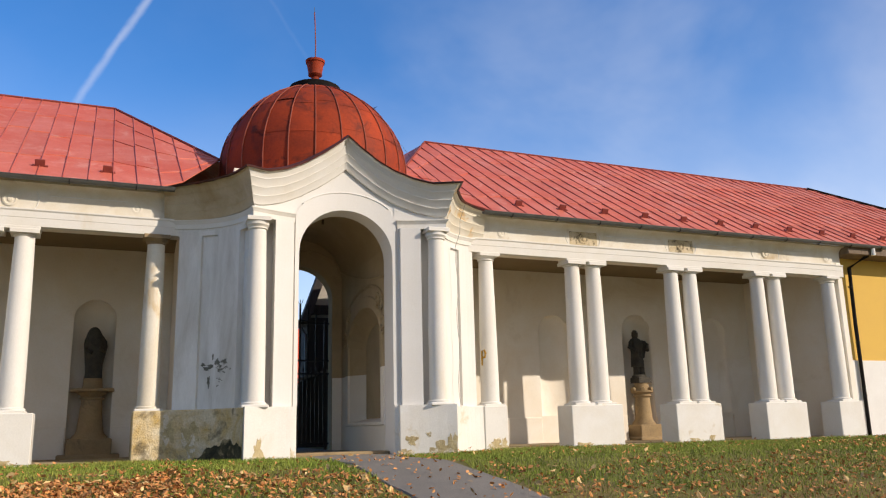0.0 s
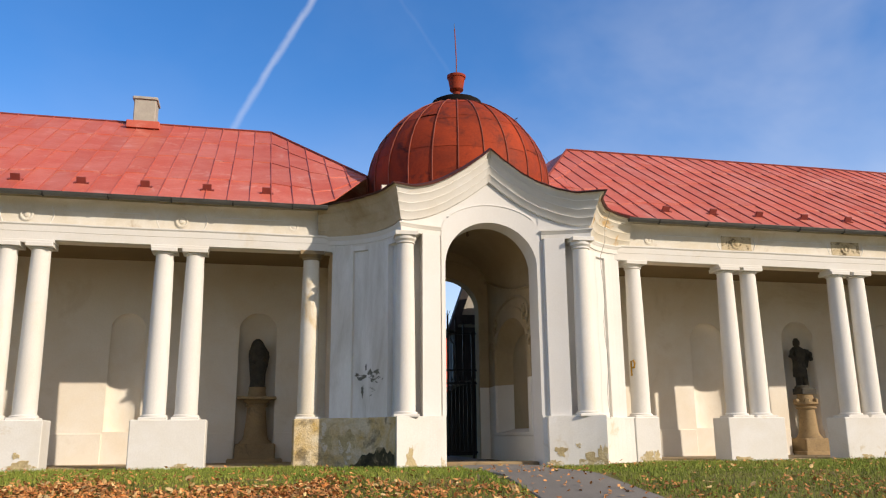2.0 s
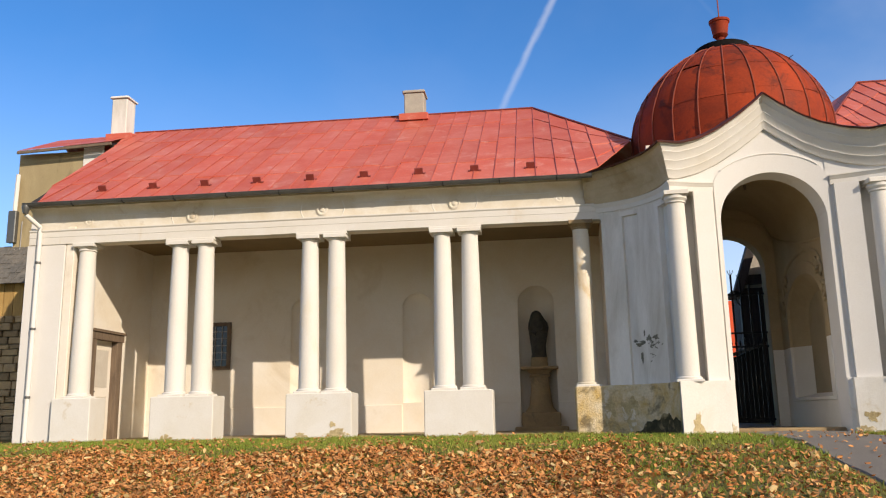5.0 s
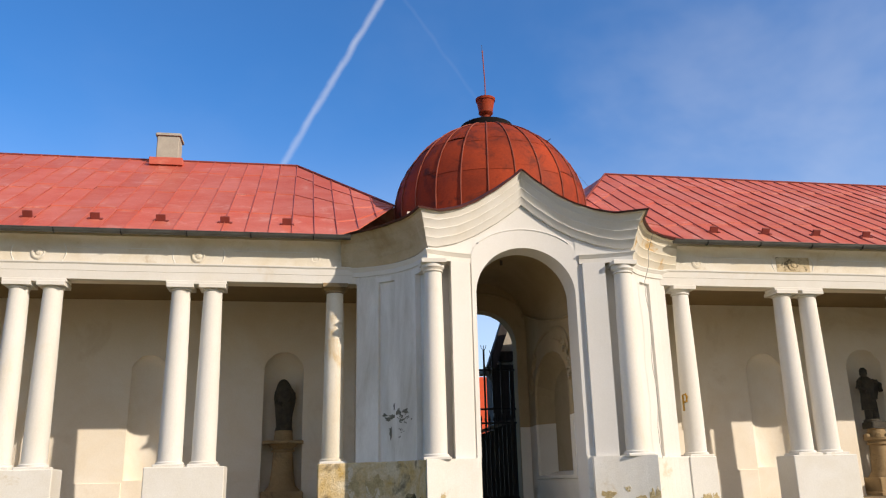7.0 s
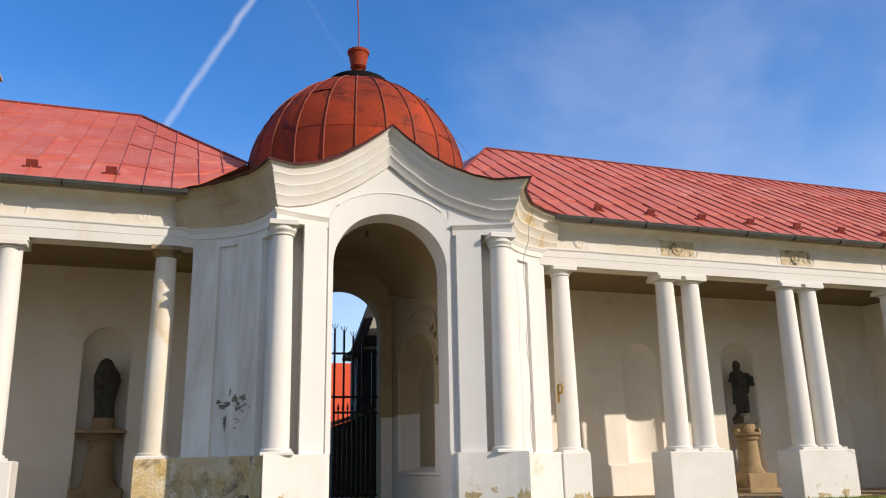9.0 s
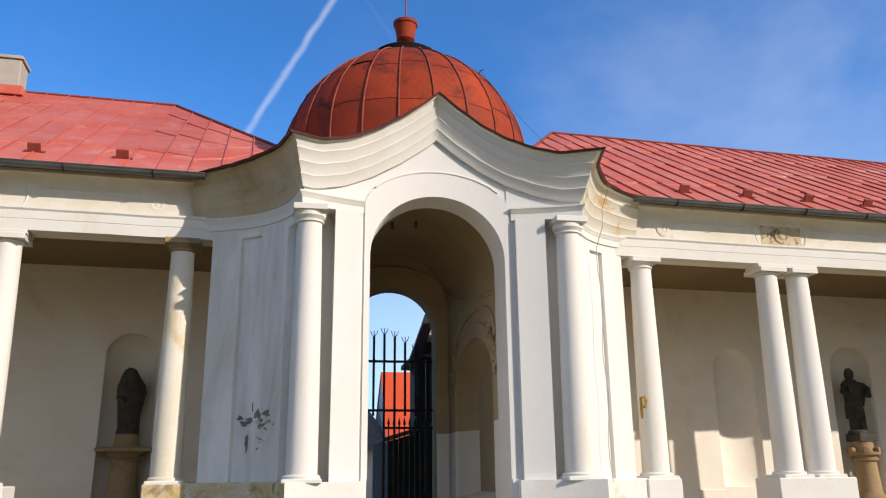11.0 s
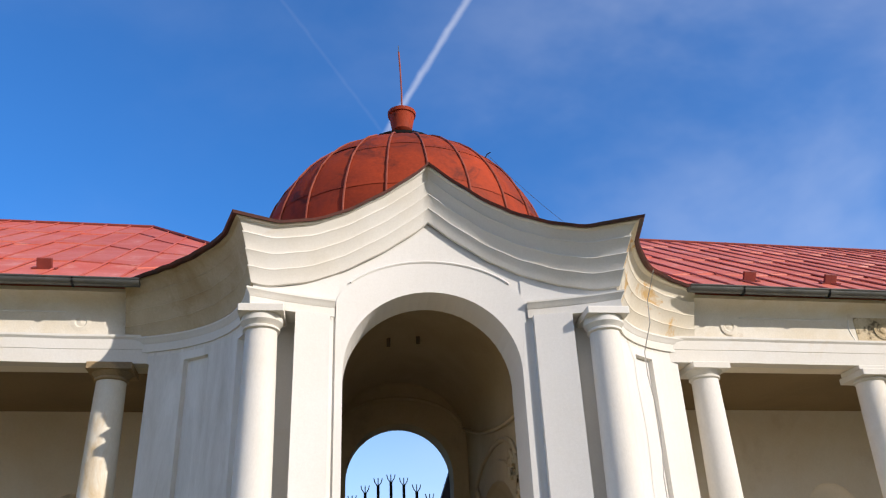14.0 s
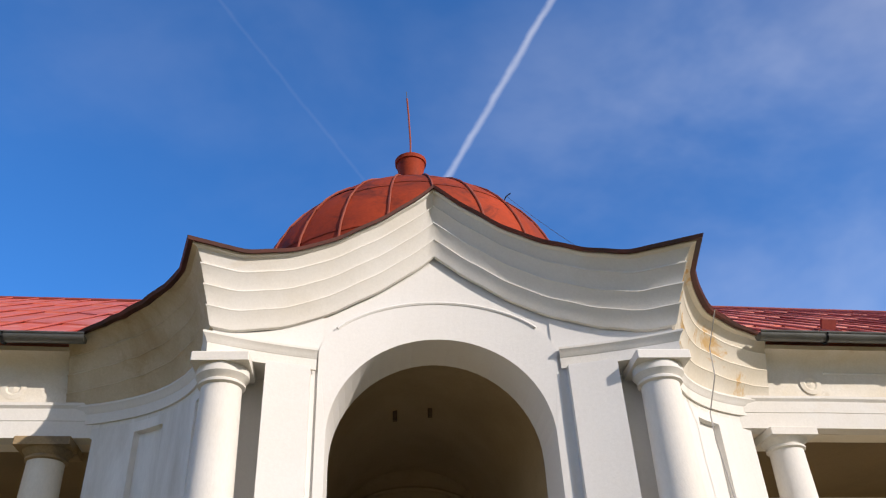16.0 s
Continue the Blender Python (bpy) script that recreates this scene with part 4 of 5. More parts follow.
        for u0, u1 in zip(cutset, cutset[1:]):
            q = []
            for x, (y0, y1), u, up in ((xa, (a0, a1), u0, 0.02), (xb, (b0, b1), u0, 0.02), (xb, (b0, b1), u1 + 0.004, 0.0), (xa, (a0, a1), u1 + 0.004, 0.0)):
                y = y0 + (y1 - y0) * min(1, u)
                q.append((s * x, y, roof_z(y) + up))
            mid = [(s * (xa + xb) / 2, (q[0][1] + q[1][1]) / 2, (q[0][2] + q[1][2]) / 2 + rnd.uniform(-0.004, 0.003)), (s * (xa + xb) / 2, (q[2][1] + q[3][1]) / 2, (q[2][2] + q[3][2]) / 2 + rnd.uniform(-0.004, 0.003))]
            lip = [(p[0], p[1] + 0.002, p[2] - 0.024) for p in (q[0], q[1])]
            part("sheet", (q + mid + lip, [(0, 4, 5, 3), (4, 1, 2, 5), (0, 6, 7, 1)]), M_ROOF, roof)
        if a1 - a0 > 0.05:
            part("seam", tube([(s * xa, a0 - 0.01, roof_z(a0) + 0.02), (s * xa + rnd.uniform(-0.006, 0.006), (a0 + a1) / 2, roof_z((a0 + a1) / 2) + 0.022), (s * xa, a1, roof_z(a1) + 0.02)], 0.013, 4), M_SEAM, roof)
    part("ridge_cap", tube([(s * 2.05, 2.75, roof_z(2.75) + 0.02), (s * 4.2, RIDGE_Y, RIDGE_Z + 0.02), (s * 9, RIDGE_Y, RIDGE_Z + 0.01), (s * ridge_end, RIDGE_Y, RIDGE_Z + 0.01)], 0.03, 6), M_GUARD, roof)
    if s > 0:
        part("hip_cap", tube([(hipped, RIDGE_Y, RIDGE_Z + 0.02), (25.0, EAVE_Y, EAVE_Z + 0.02)], 0.05, 6), M_BLACK, roof)
    g0 = part("snow_guard", snow_guard_geo(), M_GUARD, roof, m=pose(s * 4.3, EAVE_Y + 0.55, roof_z(EAVE_Y + 0.55), math.degrees(math.atan(SLOPE)), 0, 0))
    x = 5.45
    while x < roof_end - 1:
        shared("snow_guard", g0, roof, pose(s * x, EAVE_Y + 0.55, roof_z(EAVE_Y + 0.55), math.degrees(math.atan(SLOPE)), 0, 0))
        x += 1.16
    # half-round gutter with brackets
    gx0, gx1 = s * 3.12, s * (roof_end if s < 0 else 15.2)
    ring = [(-0.065 * math.cos(radians(a)), -0.065 * math.sin(radians(a))) for a in range(0, 181, 20)]
    n_ = 12
    rows = [[(gx0 + (gx1 - gx0) * k / n_, EAVE_Y - 0.05 + a, EAVE_Z - 0.025 + b) for a, b in ring] for k in range(n_ + 1)]
    v, f = merge(strip_sheet(rows), strip_sheet([[(p[0], EAVE_Y - 0.05 + (p[1] - EAVE_Y + 0.05) * 0.92, p[2] + 0.004) for p in r] for r in rows]))
    k0 = len(ring)
    f += [tuple(range(k0)), tuple(len(rows) * k0 - 1 - i for i in range(k0))]
    gut = part("gutter", (v, f), M_GUTTER, wing, "weathered zinc half-round gutter", smooth=True)
    part("gutter_lip", tube([(gx0, EAVE_Y - 0.117, EAVE_Z - 0.02), (gx1, EAVE_Y - 0.117, EAVE_Z - 0.02)], 0.011, 6), M_GUTTER, gut)
    x = 3.8
    while x < abs(gx1):
        part("gutter_bracket", tube([(s * x, EAVE_Y - 0.05 - 0.074 * math.cos(radians(a)), EAVE_Z - 0.025 - 0.074 * math.sin(radians(a))) for a in range(0, 181, 30)], 0.012, 5), M_IRON, gut)
        x += 1.12

# ---------------------------------------------------------------- west end: door wall, window, chimneys, neighbour
wall = part("wall_west", merge(box(-14.3, -13.9, 1.22, 1.62, -0.1, 4.5), box(-14.3, -13.9, 2.86, 4.4, -0.1, 4.5), box(-14.3, -13.9, 1.62, 2.86, 2.3, 4.5), box(-14.3, -14.2, 1.62, 2.86, -0.1, 2.3)), M_INSIDE, None, m=W[-1])
tagged(wall, "cream plastered end wall of the colonnade with a doorway", "wall", kind="structure")
wall = part("wall_west_front", merge(box(-15.05, -14.18, 0.88, 1.4, -0.1, 4.118, 0.012), box(-15.04, -14.9, 1.4, 6.3, -0.1, 4.9)), M_PLASTER, None, m=W[-1])
tagged(wall, "white plastered corner pier and end wall", "wall", kind="structure")
gable = part("wall_west_gable", ([(-15.02, 0.9, 4.1), (-15.02, 6.4, 4.1), (-15.02, 6.4, 8.5), (-15.02, 0.95, 5.1), (-14.9, 0.9, 4.1), (-14.9, 6.4, 4.1), (-14.9, 6.4, 8.5), (-14.9, 0.95, 5.1)], [(0, 1, 2, 3), (7, 6, 5, 4), (0, 3, 7, 4), (3, 2, 6, 7), (1, 5, 6, 2), (0, 4, 5, 1)]), M_PLASTER, None, m=W[-1])
tagged(gable, "plastered gable under the end of the roof", "wall", kind="structure")
door = thing("door_1", W[-1], "pale painted wooden door in a weathered oak frame", "door", kind="structure")
part("frame_post", box(-14.05, -13.84, 2.66, 2.88, 0.0, 2.24, 0.015), M_WOOD, door)
part("frame_post", box(-14.05, -13.84, 1.60, 1.78, 0.0, 2.24, 0.015), M_WOOD, door)
part("lintel", box(-14.05, -13.82, 1.56, 2.92, 2.18, 2.34, 0.015), M_WOOD, door)
part("lintel_moulding", box(-14.05, -13.79, 1.53, 2.95, 2.34, 2.40, 0.012), M_WOOD, door)
leaf = part("door_leaf", box(-14.12, -14.0, 1.78, 2.66, 0.03, 2.18, 0.008), M_DOORLEAF, door)
for z0, z1 in ((0.25, 0.95), (1.15, 1.98)):
    part("door_panel", box(-14.0, -13.985, 1.90, 2.54, z0, z1, 0.012), M_DOORLEAF, leaf)
part("door_handle", tube([(-14.0, 1.86, 1.05), (-13.95, 1.86, 1.05), (-13.94, 1.97, 1.05)], 0.012, 6), M_IRON, leaf)

win = thing("window_1", W[-1], "small dark barred window in a wooden frame", "window", kind="structure")
wy = BACK[-1] - 0.02
part("pane", box(-12.66, -11.86, wy - 0.005, wy + 0.02, 1.66, 2.68), M_GLASS, win)
for a in (-12.74, -11.88):
    part("window_frame", box(a, a + 0.09, wy - 0.05, wy + 0.02, 1.58, 2.74, 0.008), M_WOOD, win)
for z in (1.58, 2.65):
    part("window_frame", box(-12.65, -11.88, wy - 0.05, wy + 0.02, z, z + 0.09, 0.008), M_WOOD, win)
for i in range(4):
    part("grille_bar", box(-12.53 + i * 0.17, -12.515 + i * 0.17, wy - 0.03, wy - 0.015, 1.67, 2.65), M_CABLE, win)
for i in range(5):
    part("grille_bar", box(-12.65, -11.88, wy - 0.035, wy - 0.02, 1.82 + i * 0.17, 1.835 + i * 0.17), M_CABLE, win)

ch = thing("chimney", W[-1] @ pose(-7.42, 6.15, 8.22), "squat grey rendered chimney with a flat slab on the ridge", "chimney", "chimneys")
part("shaft", box(-0.27, 0.27, -0.27, 0.27, -0.2, 0.88, 0.02), M_CHIMNEY, ch)
part("slab", box(-0.31, 0.31, -0.31, 0.31, 0.88, 0.95, 0.02), M_CHIMNEY, ch)
part("flue", lathe([(0.07, 0.95), (0.07, 1.0), (0.05, 1.0)], 12), M_IRON, ch)
part("flashing", box(-0.40, 0.40, -0.42, 0.35, 0.05, 0.24, 0.01), M_ROOF, ch)
ch = thing("chimney", W[-1] @ pose(-16.0, 6.3, 8.35), "tall white rendered chimney with a projecting slab", "chimney", "chimneys")
part("shaft", box(-0.30, 0.16, -0.25, 0.25, -0.2, 1.24, 0.02), M_FLANK, ch)
part("slab", box(-0.35, 0.21, -0.30, 0.30, 1.24, 1.30, 0.02), M_WHITE, ch)
part("vent", box(-0.14, 0.0, -0.07, 0.07, 1.30, 1.38, 0.01), M_WHITE, ch)
part("flashing", box(-0.36, 0.42, -0.4, 0.35, -0.1, 0.12, 0.01), M_ROOF, ch)

nb = thing("neighbour_house", W[-1], "narrow beige rendered house with a low red metal roof", "house")
part("wall", box(-18.68, -16.2, 5.55, 12, 0.0, 7.86), M_BEIGE, nb)
part("gable_patch", box(-16.75, -16.15, 5.51, 5.56, 6.6, 8.05, 0.01), M_WHITE, nb, "white plastered upper corner")
part("roof", strip_sheet([[(-18.55, 5.2, 7.86), (-15.75, 5.2, 7.98)], [(-18.2, 6.6, 8.62), (-15.75, 6.6, 8.66)], [(-18.55, 12.6, 6.0), (-15.75, 12.6, 6.0)]]), M_ROOF, nb)
part("eave_board", moved(box(-1.38, 1.4, -0.03, 0.03, -0.08, 0.0, 0.01), pose(-17.16, 5.2, 7.90, 0, -2.2, 0)), M_WOOD, nb)
part("ledge", box(-18.0, -16.9, 5.47, 5.56, 6.05, 6.11, 0.01), M_WOOD, nb, "weathered wooden ledge")
part("vent_pipe", tube([(-18.62, 5.46, 7.25), (-18.64, 5.46, 6.2)], 0.06, 8), M_WHITE, nb, "white painted vent pipe")
part("meter_box", box(-18.80, -18.56, 5.4, 5.56, 5.3, 6.2, 0.02), M_GUTTER, nb, "grey metal box")
part("hanging_wire", tube([(-18.42, 5.5, 5.9 - 0.1 * k) if k < 8 else (-18.42 - 0.08 * (k - 8), 5.48, 5.0 + 0.05 * (k - 8)) for k in range(11)], 0.014, 5), M_CABLE, nb)

shed = thing("stone_shed", W[-1], "rubble stone shed with boarded loft and grey shingle roof", "shed")
part("core", box(-26, -15.2, 5.05, 5.5, -0.1, 3.15), M_MORTAR, shed)
rnd = random.Random(44)
z = -0.1
while z < 3.1:
    h_ = rnd.uniform(0.13, 0.24)
    x = -19.6
    while x < -16.4:
        w_ = rnd.uniform(0.22, 0.52)
        part("stone", box(x, x + w_ - 0.025, 4.92 + rnd.uniform(-0.04, 0.03), 5.10, z, z + h_ - 0.022, 0.02), M_RUBBLE, shed)
        x += w_
    z += h_
for k in range(12):
    part("board", box(-19.8 + 0.28 * k, -19.54 + 0.28 * k, 4.98 + rnd.uniform(-0.01, 0.01), 5.02, 3.16, 4.1), M_OCHREBOARD, shed)
for row in range(7):
    x = -20.6 + 0.1 * (row % 2)
    while x < -17.75:
        w_ = rnd.uniform(0.14, 0.24)
        part("shingle", moved(box(0, w_ - 0.012, 0, 0.34, 0, 0.025), pose(x, 4.72 + 0.11 * row, 4.02 + 0.15 * row + rnd.uniform(-0.01, 0.02), 52, 0, rnd.uniform(-3, 3))), M_GREYROOF, shed)
        x += w_

dpw = thing("downpipe", W[-1], "white painted rain pipe on the corner pier", "downpipe", "rain pipes")
part("pipe", tube([(-14.93, 0.55, 4.88), (-14.93, 0.58, 4.72), (-14.74, 0.80, 4.50), (-14.73, 0.81, 4.38), (-14.73, 0.81, 0.0)], 0.046, 10), M_WHITE, dpw, smooth=True)
part("funnel", lathe([(0.05, 4.74), (0.085, 4.86), (0.085, 4.92)], 12), M_GUTTER, dpw, m=pose(-14.93, 0.55, 0), smooth=True)
for z in (0.9, 2.3, 3.7):
    part("clip", lathe([(0.052, z), (0.058, z + 0.01), (0.058, z + 0.04), (0.052, z + 0.05)], 12), M_GUTTER, dpw, m=pose(-14.73, 0.81, 0))

# ---------------------------------------------------------------- east end: ochre house
oh = thing("ochre_house", W[1], "ochre rendered house with a white base joined to the wing", "house")
part("wall", box(13.9, 25.0, 1.25, 12, 1.95, 4.97), M_YELLOW, oh)
part("base", box(13.9, 25.0, 1.21, 12, -0.1, 1.95), M_WHITE, oh, "white painted base")
part("corner_strip", box(13.88, 14.12, 1.18, 1.3, 1.95, 4.7, 0.01), M_PLASTER, oh)
part("eave_soffit", box(13.88, 25.0, 0.62, 1.25, 4.72, 4.93, 0.02), M_WOOD, oh)
dp = thing("downpipe", W[1], "dark metal rain pipe beside the ochre wall", "downpipe", "rain pipes")
part("pipe", tube([(14.75, 0.6, 4.9), (14.72, 0.75, 4.72), (14.45, 1.13, 4.45), (14.42, 1.14, 3.0), (14.42, 1.14, 0.0)], 0.05, 10), M_BLACK, dp, smooth=True)
for z in (1.0, 2.4, 3.9):
    part("clip", lathe([(0.06, z), (0.062, z + 0.04)], 12), M_IRON, dp, m=pose(14.42, 1.14, 0))
part("spout", lathe([(0.055, 4.7), (0.055, 4.95)], 10), M_WHITE, dp, m=pose(14.75, 0.57, 0))


# ---------------------------------------------------------------- statues on their pedestals
def pedestal(m, label, h, k, ornate):
    """Floor slab, square base, flaring round shaft, collar and a thin square slab; the ornate one carries scrolls."""
    p_ = thing("statue_pedestal", m, label, "pedestal", "statue pedestals")
    part("step", box(-0.60 * k, 0.60 * k, -0.56, 0.36, -0.02, 0.10, 0.02), M_STONE, p_)
    part("base", box(-0.44 * k, 0.44 * k, -0.42 * k, 0.36, 0.10, 0.42, 0.025), M_STONE, p_)
    foot = [(0.37 * k, 0.42), (0.35 * k, 0.46), (0.29 * k, 0.52), (0.265 * k, 0.60)]
    if ornate:
        part("shaft", lathe(foot + [(0.205, h - 0.38), (0.20, h - 0.30)], 24), M_STONE, p_, smooth=True)
        part("collar", lathe([(0.20, h - 0.30), (0.25, h - 0.29), (0.26, h - 0.25), (0.22, h - 0.235), (0.24, h - 0.20), (0.30, h - 0.18), (0.305, h - 0.13), (0.25, h - 0.12)], 24), M_STONE, p_, smooth=True)
        for az in range(0, 360, 60):
            part("scroll", moved(lathe([(0.0, -0.05), (0.055, -0.045), (0.07, 0.0), (0.055, 0.045), (0.0, 0.05)], 10, False), pose(0.26 * math.cos(radians(az)), 0.26 * math.sin(radians(az)), h - 0.09, 0, 90, az)), M_STONE, p_, smooth=True)
        part("drum", lathe([(0.24, h - 0.12), (0.21, h - 0.08), (0.19, h + 0.06), (0.21, h + 0.08)], 20), M_STONE, p_, smooth=True)
        part("block", box(-0.22, 0.22, -0.2, 0.2, h + 0.08, h + 0.24, 0.02), M_BRONZE, p_, "blackened upper block")
    else:
        part("shaft", lathe(foot + [(0.235, 0.85), (0.205, h - 0.21)], 28), M_STONE, p_, smooth=True)
        part("collar", lathe([(0.205, h - 0.21), (0.24, h - 0.20), (0.25, h - 0.17), (0.215, h - 0.15), (0.23, h - 0.12), (0.285, h - 0.09), (0.30, h - 0.05), (0.29, h - 0.04)], 28), M_STONE, p_, smooth=True)
        part("slab", box(-0.43, 0.43, -0.42, 0.33, h - 0.04, h + 0.02, 0.018), M_STONE, p_)
        part("block", lathe([(0.22, h + 0.02), (0.205, h + 0.06), (0.19, h + 0.20), (0.20, h + 0.24)], 20), M_STONE, p_, smooth=True)
    return p_


def ring_body(rows, seg, bend, rnd):
    """A folded upright mass from rings of (height, half width, half depth, shift x, shift y)."""
    v, f, dense = [], [], []
    for a, b in zip(rows, rows[1:]):
        for k in range(4):
            t = k / 4
            t2 = t * t * (3 - 2 * t)
            dense.append(tuple(p * (1 - t2) + q * t2 for p, q in zip(a, b)))
    dense.append(rows[-1])
    for z, wx, wy_, sx, sy in dense:
        for i in range(seg):
            a = 2 * math.pi * i / seg
            fold = 1 + bend * math.sin(6 * a + z * 2.5) + 0.5 * bend * math.sin(11 * a - z * 5) + rnd.uniform(-0.02, 0.02)
            v.append((sx + wx * fold * math.cos(a), sy + wy_ * fold * math.sin(a), z))
    for k in range(len(dense) - 1):
        f += [(k * seg + i, k * seg + (i + 1) % seg, (k + 1) * seg + (i + 1) % seg, (k + 1) * seg + i) for i in range(seg)]
    f += [tuple(range(seg - 1, -1, -1)), tuple((len(dense) - 1) * seg + i for i in range(seg))]
    return v, f


def statue(m, masses, label):
    """A robed figure as one plain weathered mesh."""
    rnd = random.Random(7)
    ob = part("statue", merge(*[ring_body(rows, 24, bend, rnd) if bend >= 0 else tube(rows, -bend, 8) for rows, bend in masses]), M_BRONZE, None, m=m, smooth=True)
    return tagged(ob, label, "statue", "niche statues")


PW, PE = W[-1] @ pose(-4.30, BACK[-1] + 0.04, 0), W[1] @ pose(9.71, BACK[1] + 0.04, 0)
pedestal(PW, "tapered sandstone pedestal with a dark square slab", 1.43, 1.0, False)
pedestal(PE, "tapered sandstone pedestal with worn scrolled capital", 1.46, 0.9, True)
statue(PW @ pose(0, 0, 1.66), [
    ([(0.0, 0.185, 0.16, 0, 0), (0.10, 0.165, 0.15, 0, 0), (0.30, 0.17, 0.15, 0, 0), (0.52, 0.20, 0.17, 0.01, 0), (0.70, 0.225, 0.18, 0.01, 0), (0.82, 0.215, 0.17, 0.0, -0.01), (0.92, 0.165, 0.15, -0.02, -0.02), (1.00, 0.13, 0.13, -0.03, -0.02), (1.07, 0.095, 0.10, -0.03, -0.02), (1.11, 0.04, 0.05, -0.03, -0.02)], 0.06),
    ([(-0.15, -0.04, 0.76), (-0.17, -0.11, 0.60), (-0.05, -0.18, 0.55)], -0.05),
    ([(0.16, -0.04, 0.76), (0.18, -0.11, 0.58), (0.08, -0.18, 0.66)], -0.05)],
       "blackened stone hooded figure standing in a niche")
statue(PE @ pose(-0.06, 0, 1.69), [
    ([(0.0, 0.20, 0.17, 0, 0), (0.05, 0.20, 0.17, 0, 0), (0.08, 0.15, 0.12, 0.0, 0)], 0.02),
    ([(0.05, 0.08, 0.08, -0.07, 0), (0.3, 0.085, 0.09, -0.06, 0), (0.5, 0.10, 0.1, -0.04, 0)], 0.06),
    ([(0.05, 0.07, 0.07, 0.10, -0.04), (0.3, 0.08, 0.08, 0.08, -0.03), (0.5, 0.10, 0.1, 0.04, 0)], 0.06),
    ([(0.30, 0.185, 0.15, -0.02, 0.0), (0.45, 0.18, 0.15, -0.02, 0), (0.65, 0.155, 0.14, -0.02, 0), (0.85, 0.19, 0.15, -0.01, 0), (0.98, 0.21, 0.14, -0.01, 0), (1.06, 0.13, 0.10, -0.03, 0), (1.10, 0.06, 0.07, -0.05, -0.01)], 0.10),
    ([(1.08, 0.05, 0.06, -0.06, -0.02), (1.14, 0.085, 0.095, -0.06, -0.03), (1.24, 0.085, 0.10, -0.06, -0.03), (1.31, 0.04, 0.05, -0.06, -0.02)], 0.02),
    ([(0.55, 0.06, 0.05, 0.20, 0.05), (0.75, 0.10, 0.06, 0.22, 0.04), (0.92, 0.13, 0.08, 0.23, 0.02), (1.02, 0.10, 0.07, 0.20, 0.0)], 0.10),
    ([(0.14, -0.02, 1.0), (0.30, -0.08, 0.90), (0.22, -0.18, 0.74)], -0.055),
    ([(-0.18, 0.0, 0.98), (-0.29, -0.05, 0.84), (-0.16, -0.16, 0.72)], -0.055)],
       "dark weathered stone figure with bent arms in a draped cloak")


# ---------------------------------------------------------------- iron gate in the far arch
gate = thing("iron_gate", pose(0, 5.0, 0), "tall black wrought-iron bar gate with forked spear tops", "gate")
for i in range(7):
    x = -0.715 + i * 0.198
    top = 3.575 - 0.44 * (abs(x + 0.12) / 0.75) ** 1.6
    bar = part("bar", box(x - 0.022, x + 0.022, -0.015, 0.015, 0.08 if i in (3, 4) else 2.04, top, 0.006), M_IRON, gate)
    for k in (-1, 0, 1):
        part("prong", tube([(x, 0, top - 0.02), (x + 0.05 * k, 0, top + 0.05), (x + 0.065 * k, 0, top + 0.11)], 0.008, 5), M_IRON, bar)
for z, x0 in ((3.05, -0.8), (2.14, -0.8), (1.82, -0.12), (0.16, -0.12)):
    part("rail", box(x0, 0.8, -0.02, 0.02, z - 0.022, z + 0.022, 0.006), M_IRON, gate)
for i in range(8):
    x = -0.03 + i * 0.099
    part("lower_bar", box(x - 0.012, x + 0.012, -0.012, 0.012, 0.1, 1.9, 0.004), M_IRON, gate)
    part("spear_head", lathe([(0.012, 1.86), (0.028, 1.9), (0.0, 2.02)], 6, False), M_IRON, gate, m=pose(x, 0, 0))
for x in (-0.80, 0.70):
    part("gate_post", box(x - 0.03, x + 0.03, -0.03, 0.03, 0.0, 3.1, 0.008), M_IRON, gate)

# ---------------------------------------------------------------- yard behind the gate
hs = thing("red_roofed_house", pose(3.9, 25, 0), "distant house under a steep bright red roof", "house")
part("wall", box(-1.6, 6.0, 0.6, 8, 0, 2.7), M_WHITE, hs)
part("roof", strip_sheet([[(-1.66, 0.2, 2.5), (6.0, 0.2, 2.5)], [(-1.66, 2.6, 5.7), (6.0, 2.6, 5.7)], [(-1.66, 6.0, 2.5), (6.0, 6.0, 2.5)]]), M_BRIGHTRED, hs)
part("gable", ([(-1.62, 0.6, 2.5), (-1.62, 2.6, 5.5), (-1.62, 5.6, 2.5)], [(0, 1, 2)]), M_WHITE, hs)
sh = thing("grey_roofed_cottage", pose(-0.6, 26, 0), "low cottage with an old grey slate roof", "house")
part("wall", box(-6, 2.4, 0.5, 6, 0, 2.2), M_WHITE, sh)
part("roof", strip_sheet([[(-6.2, 0.2, 2.1), (3.5, 0.2, 2.1)], [(-6.2, 3.0, 4.75), (1.9, 3.0, 4.75)], [(-6.2, 6.2, 2.1), (3.5, 6.2, 2.1)]]), M_GREYROOF, sh)
part("hip", ([(3.5, 0.2, 2.1), (3.5, 6.2, 2.1), (1.9, 3.0, 4.75)], [(0, 1, 2)]), M_GREYROOF, sh)
part("chimney", box(1.25, 1.65, 2.2, 2.7, 4.0, 5.3, 0.02), M_BRICKISH, sh)
bn = thing("dark_barn", pose(0, 12, 0), "tall grey barn gable with dark steep verge beside the yard", "barn")
part("wall", box(1.62, 7.0, 0.3, 1.7, 0, 4.2), M_DARKBOARD, bn)
part("gable", prism([(1.62, 4.2), (7.0, 4.2), (7.0, 7.1), (2.62, 7.1)], 0.3, 0.5), M_CHIMNEY, bn)
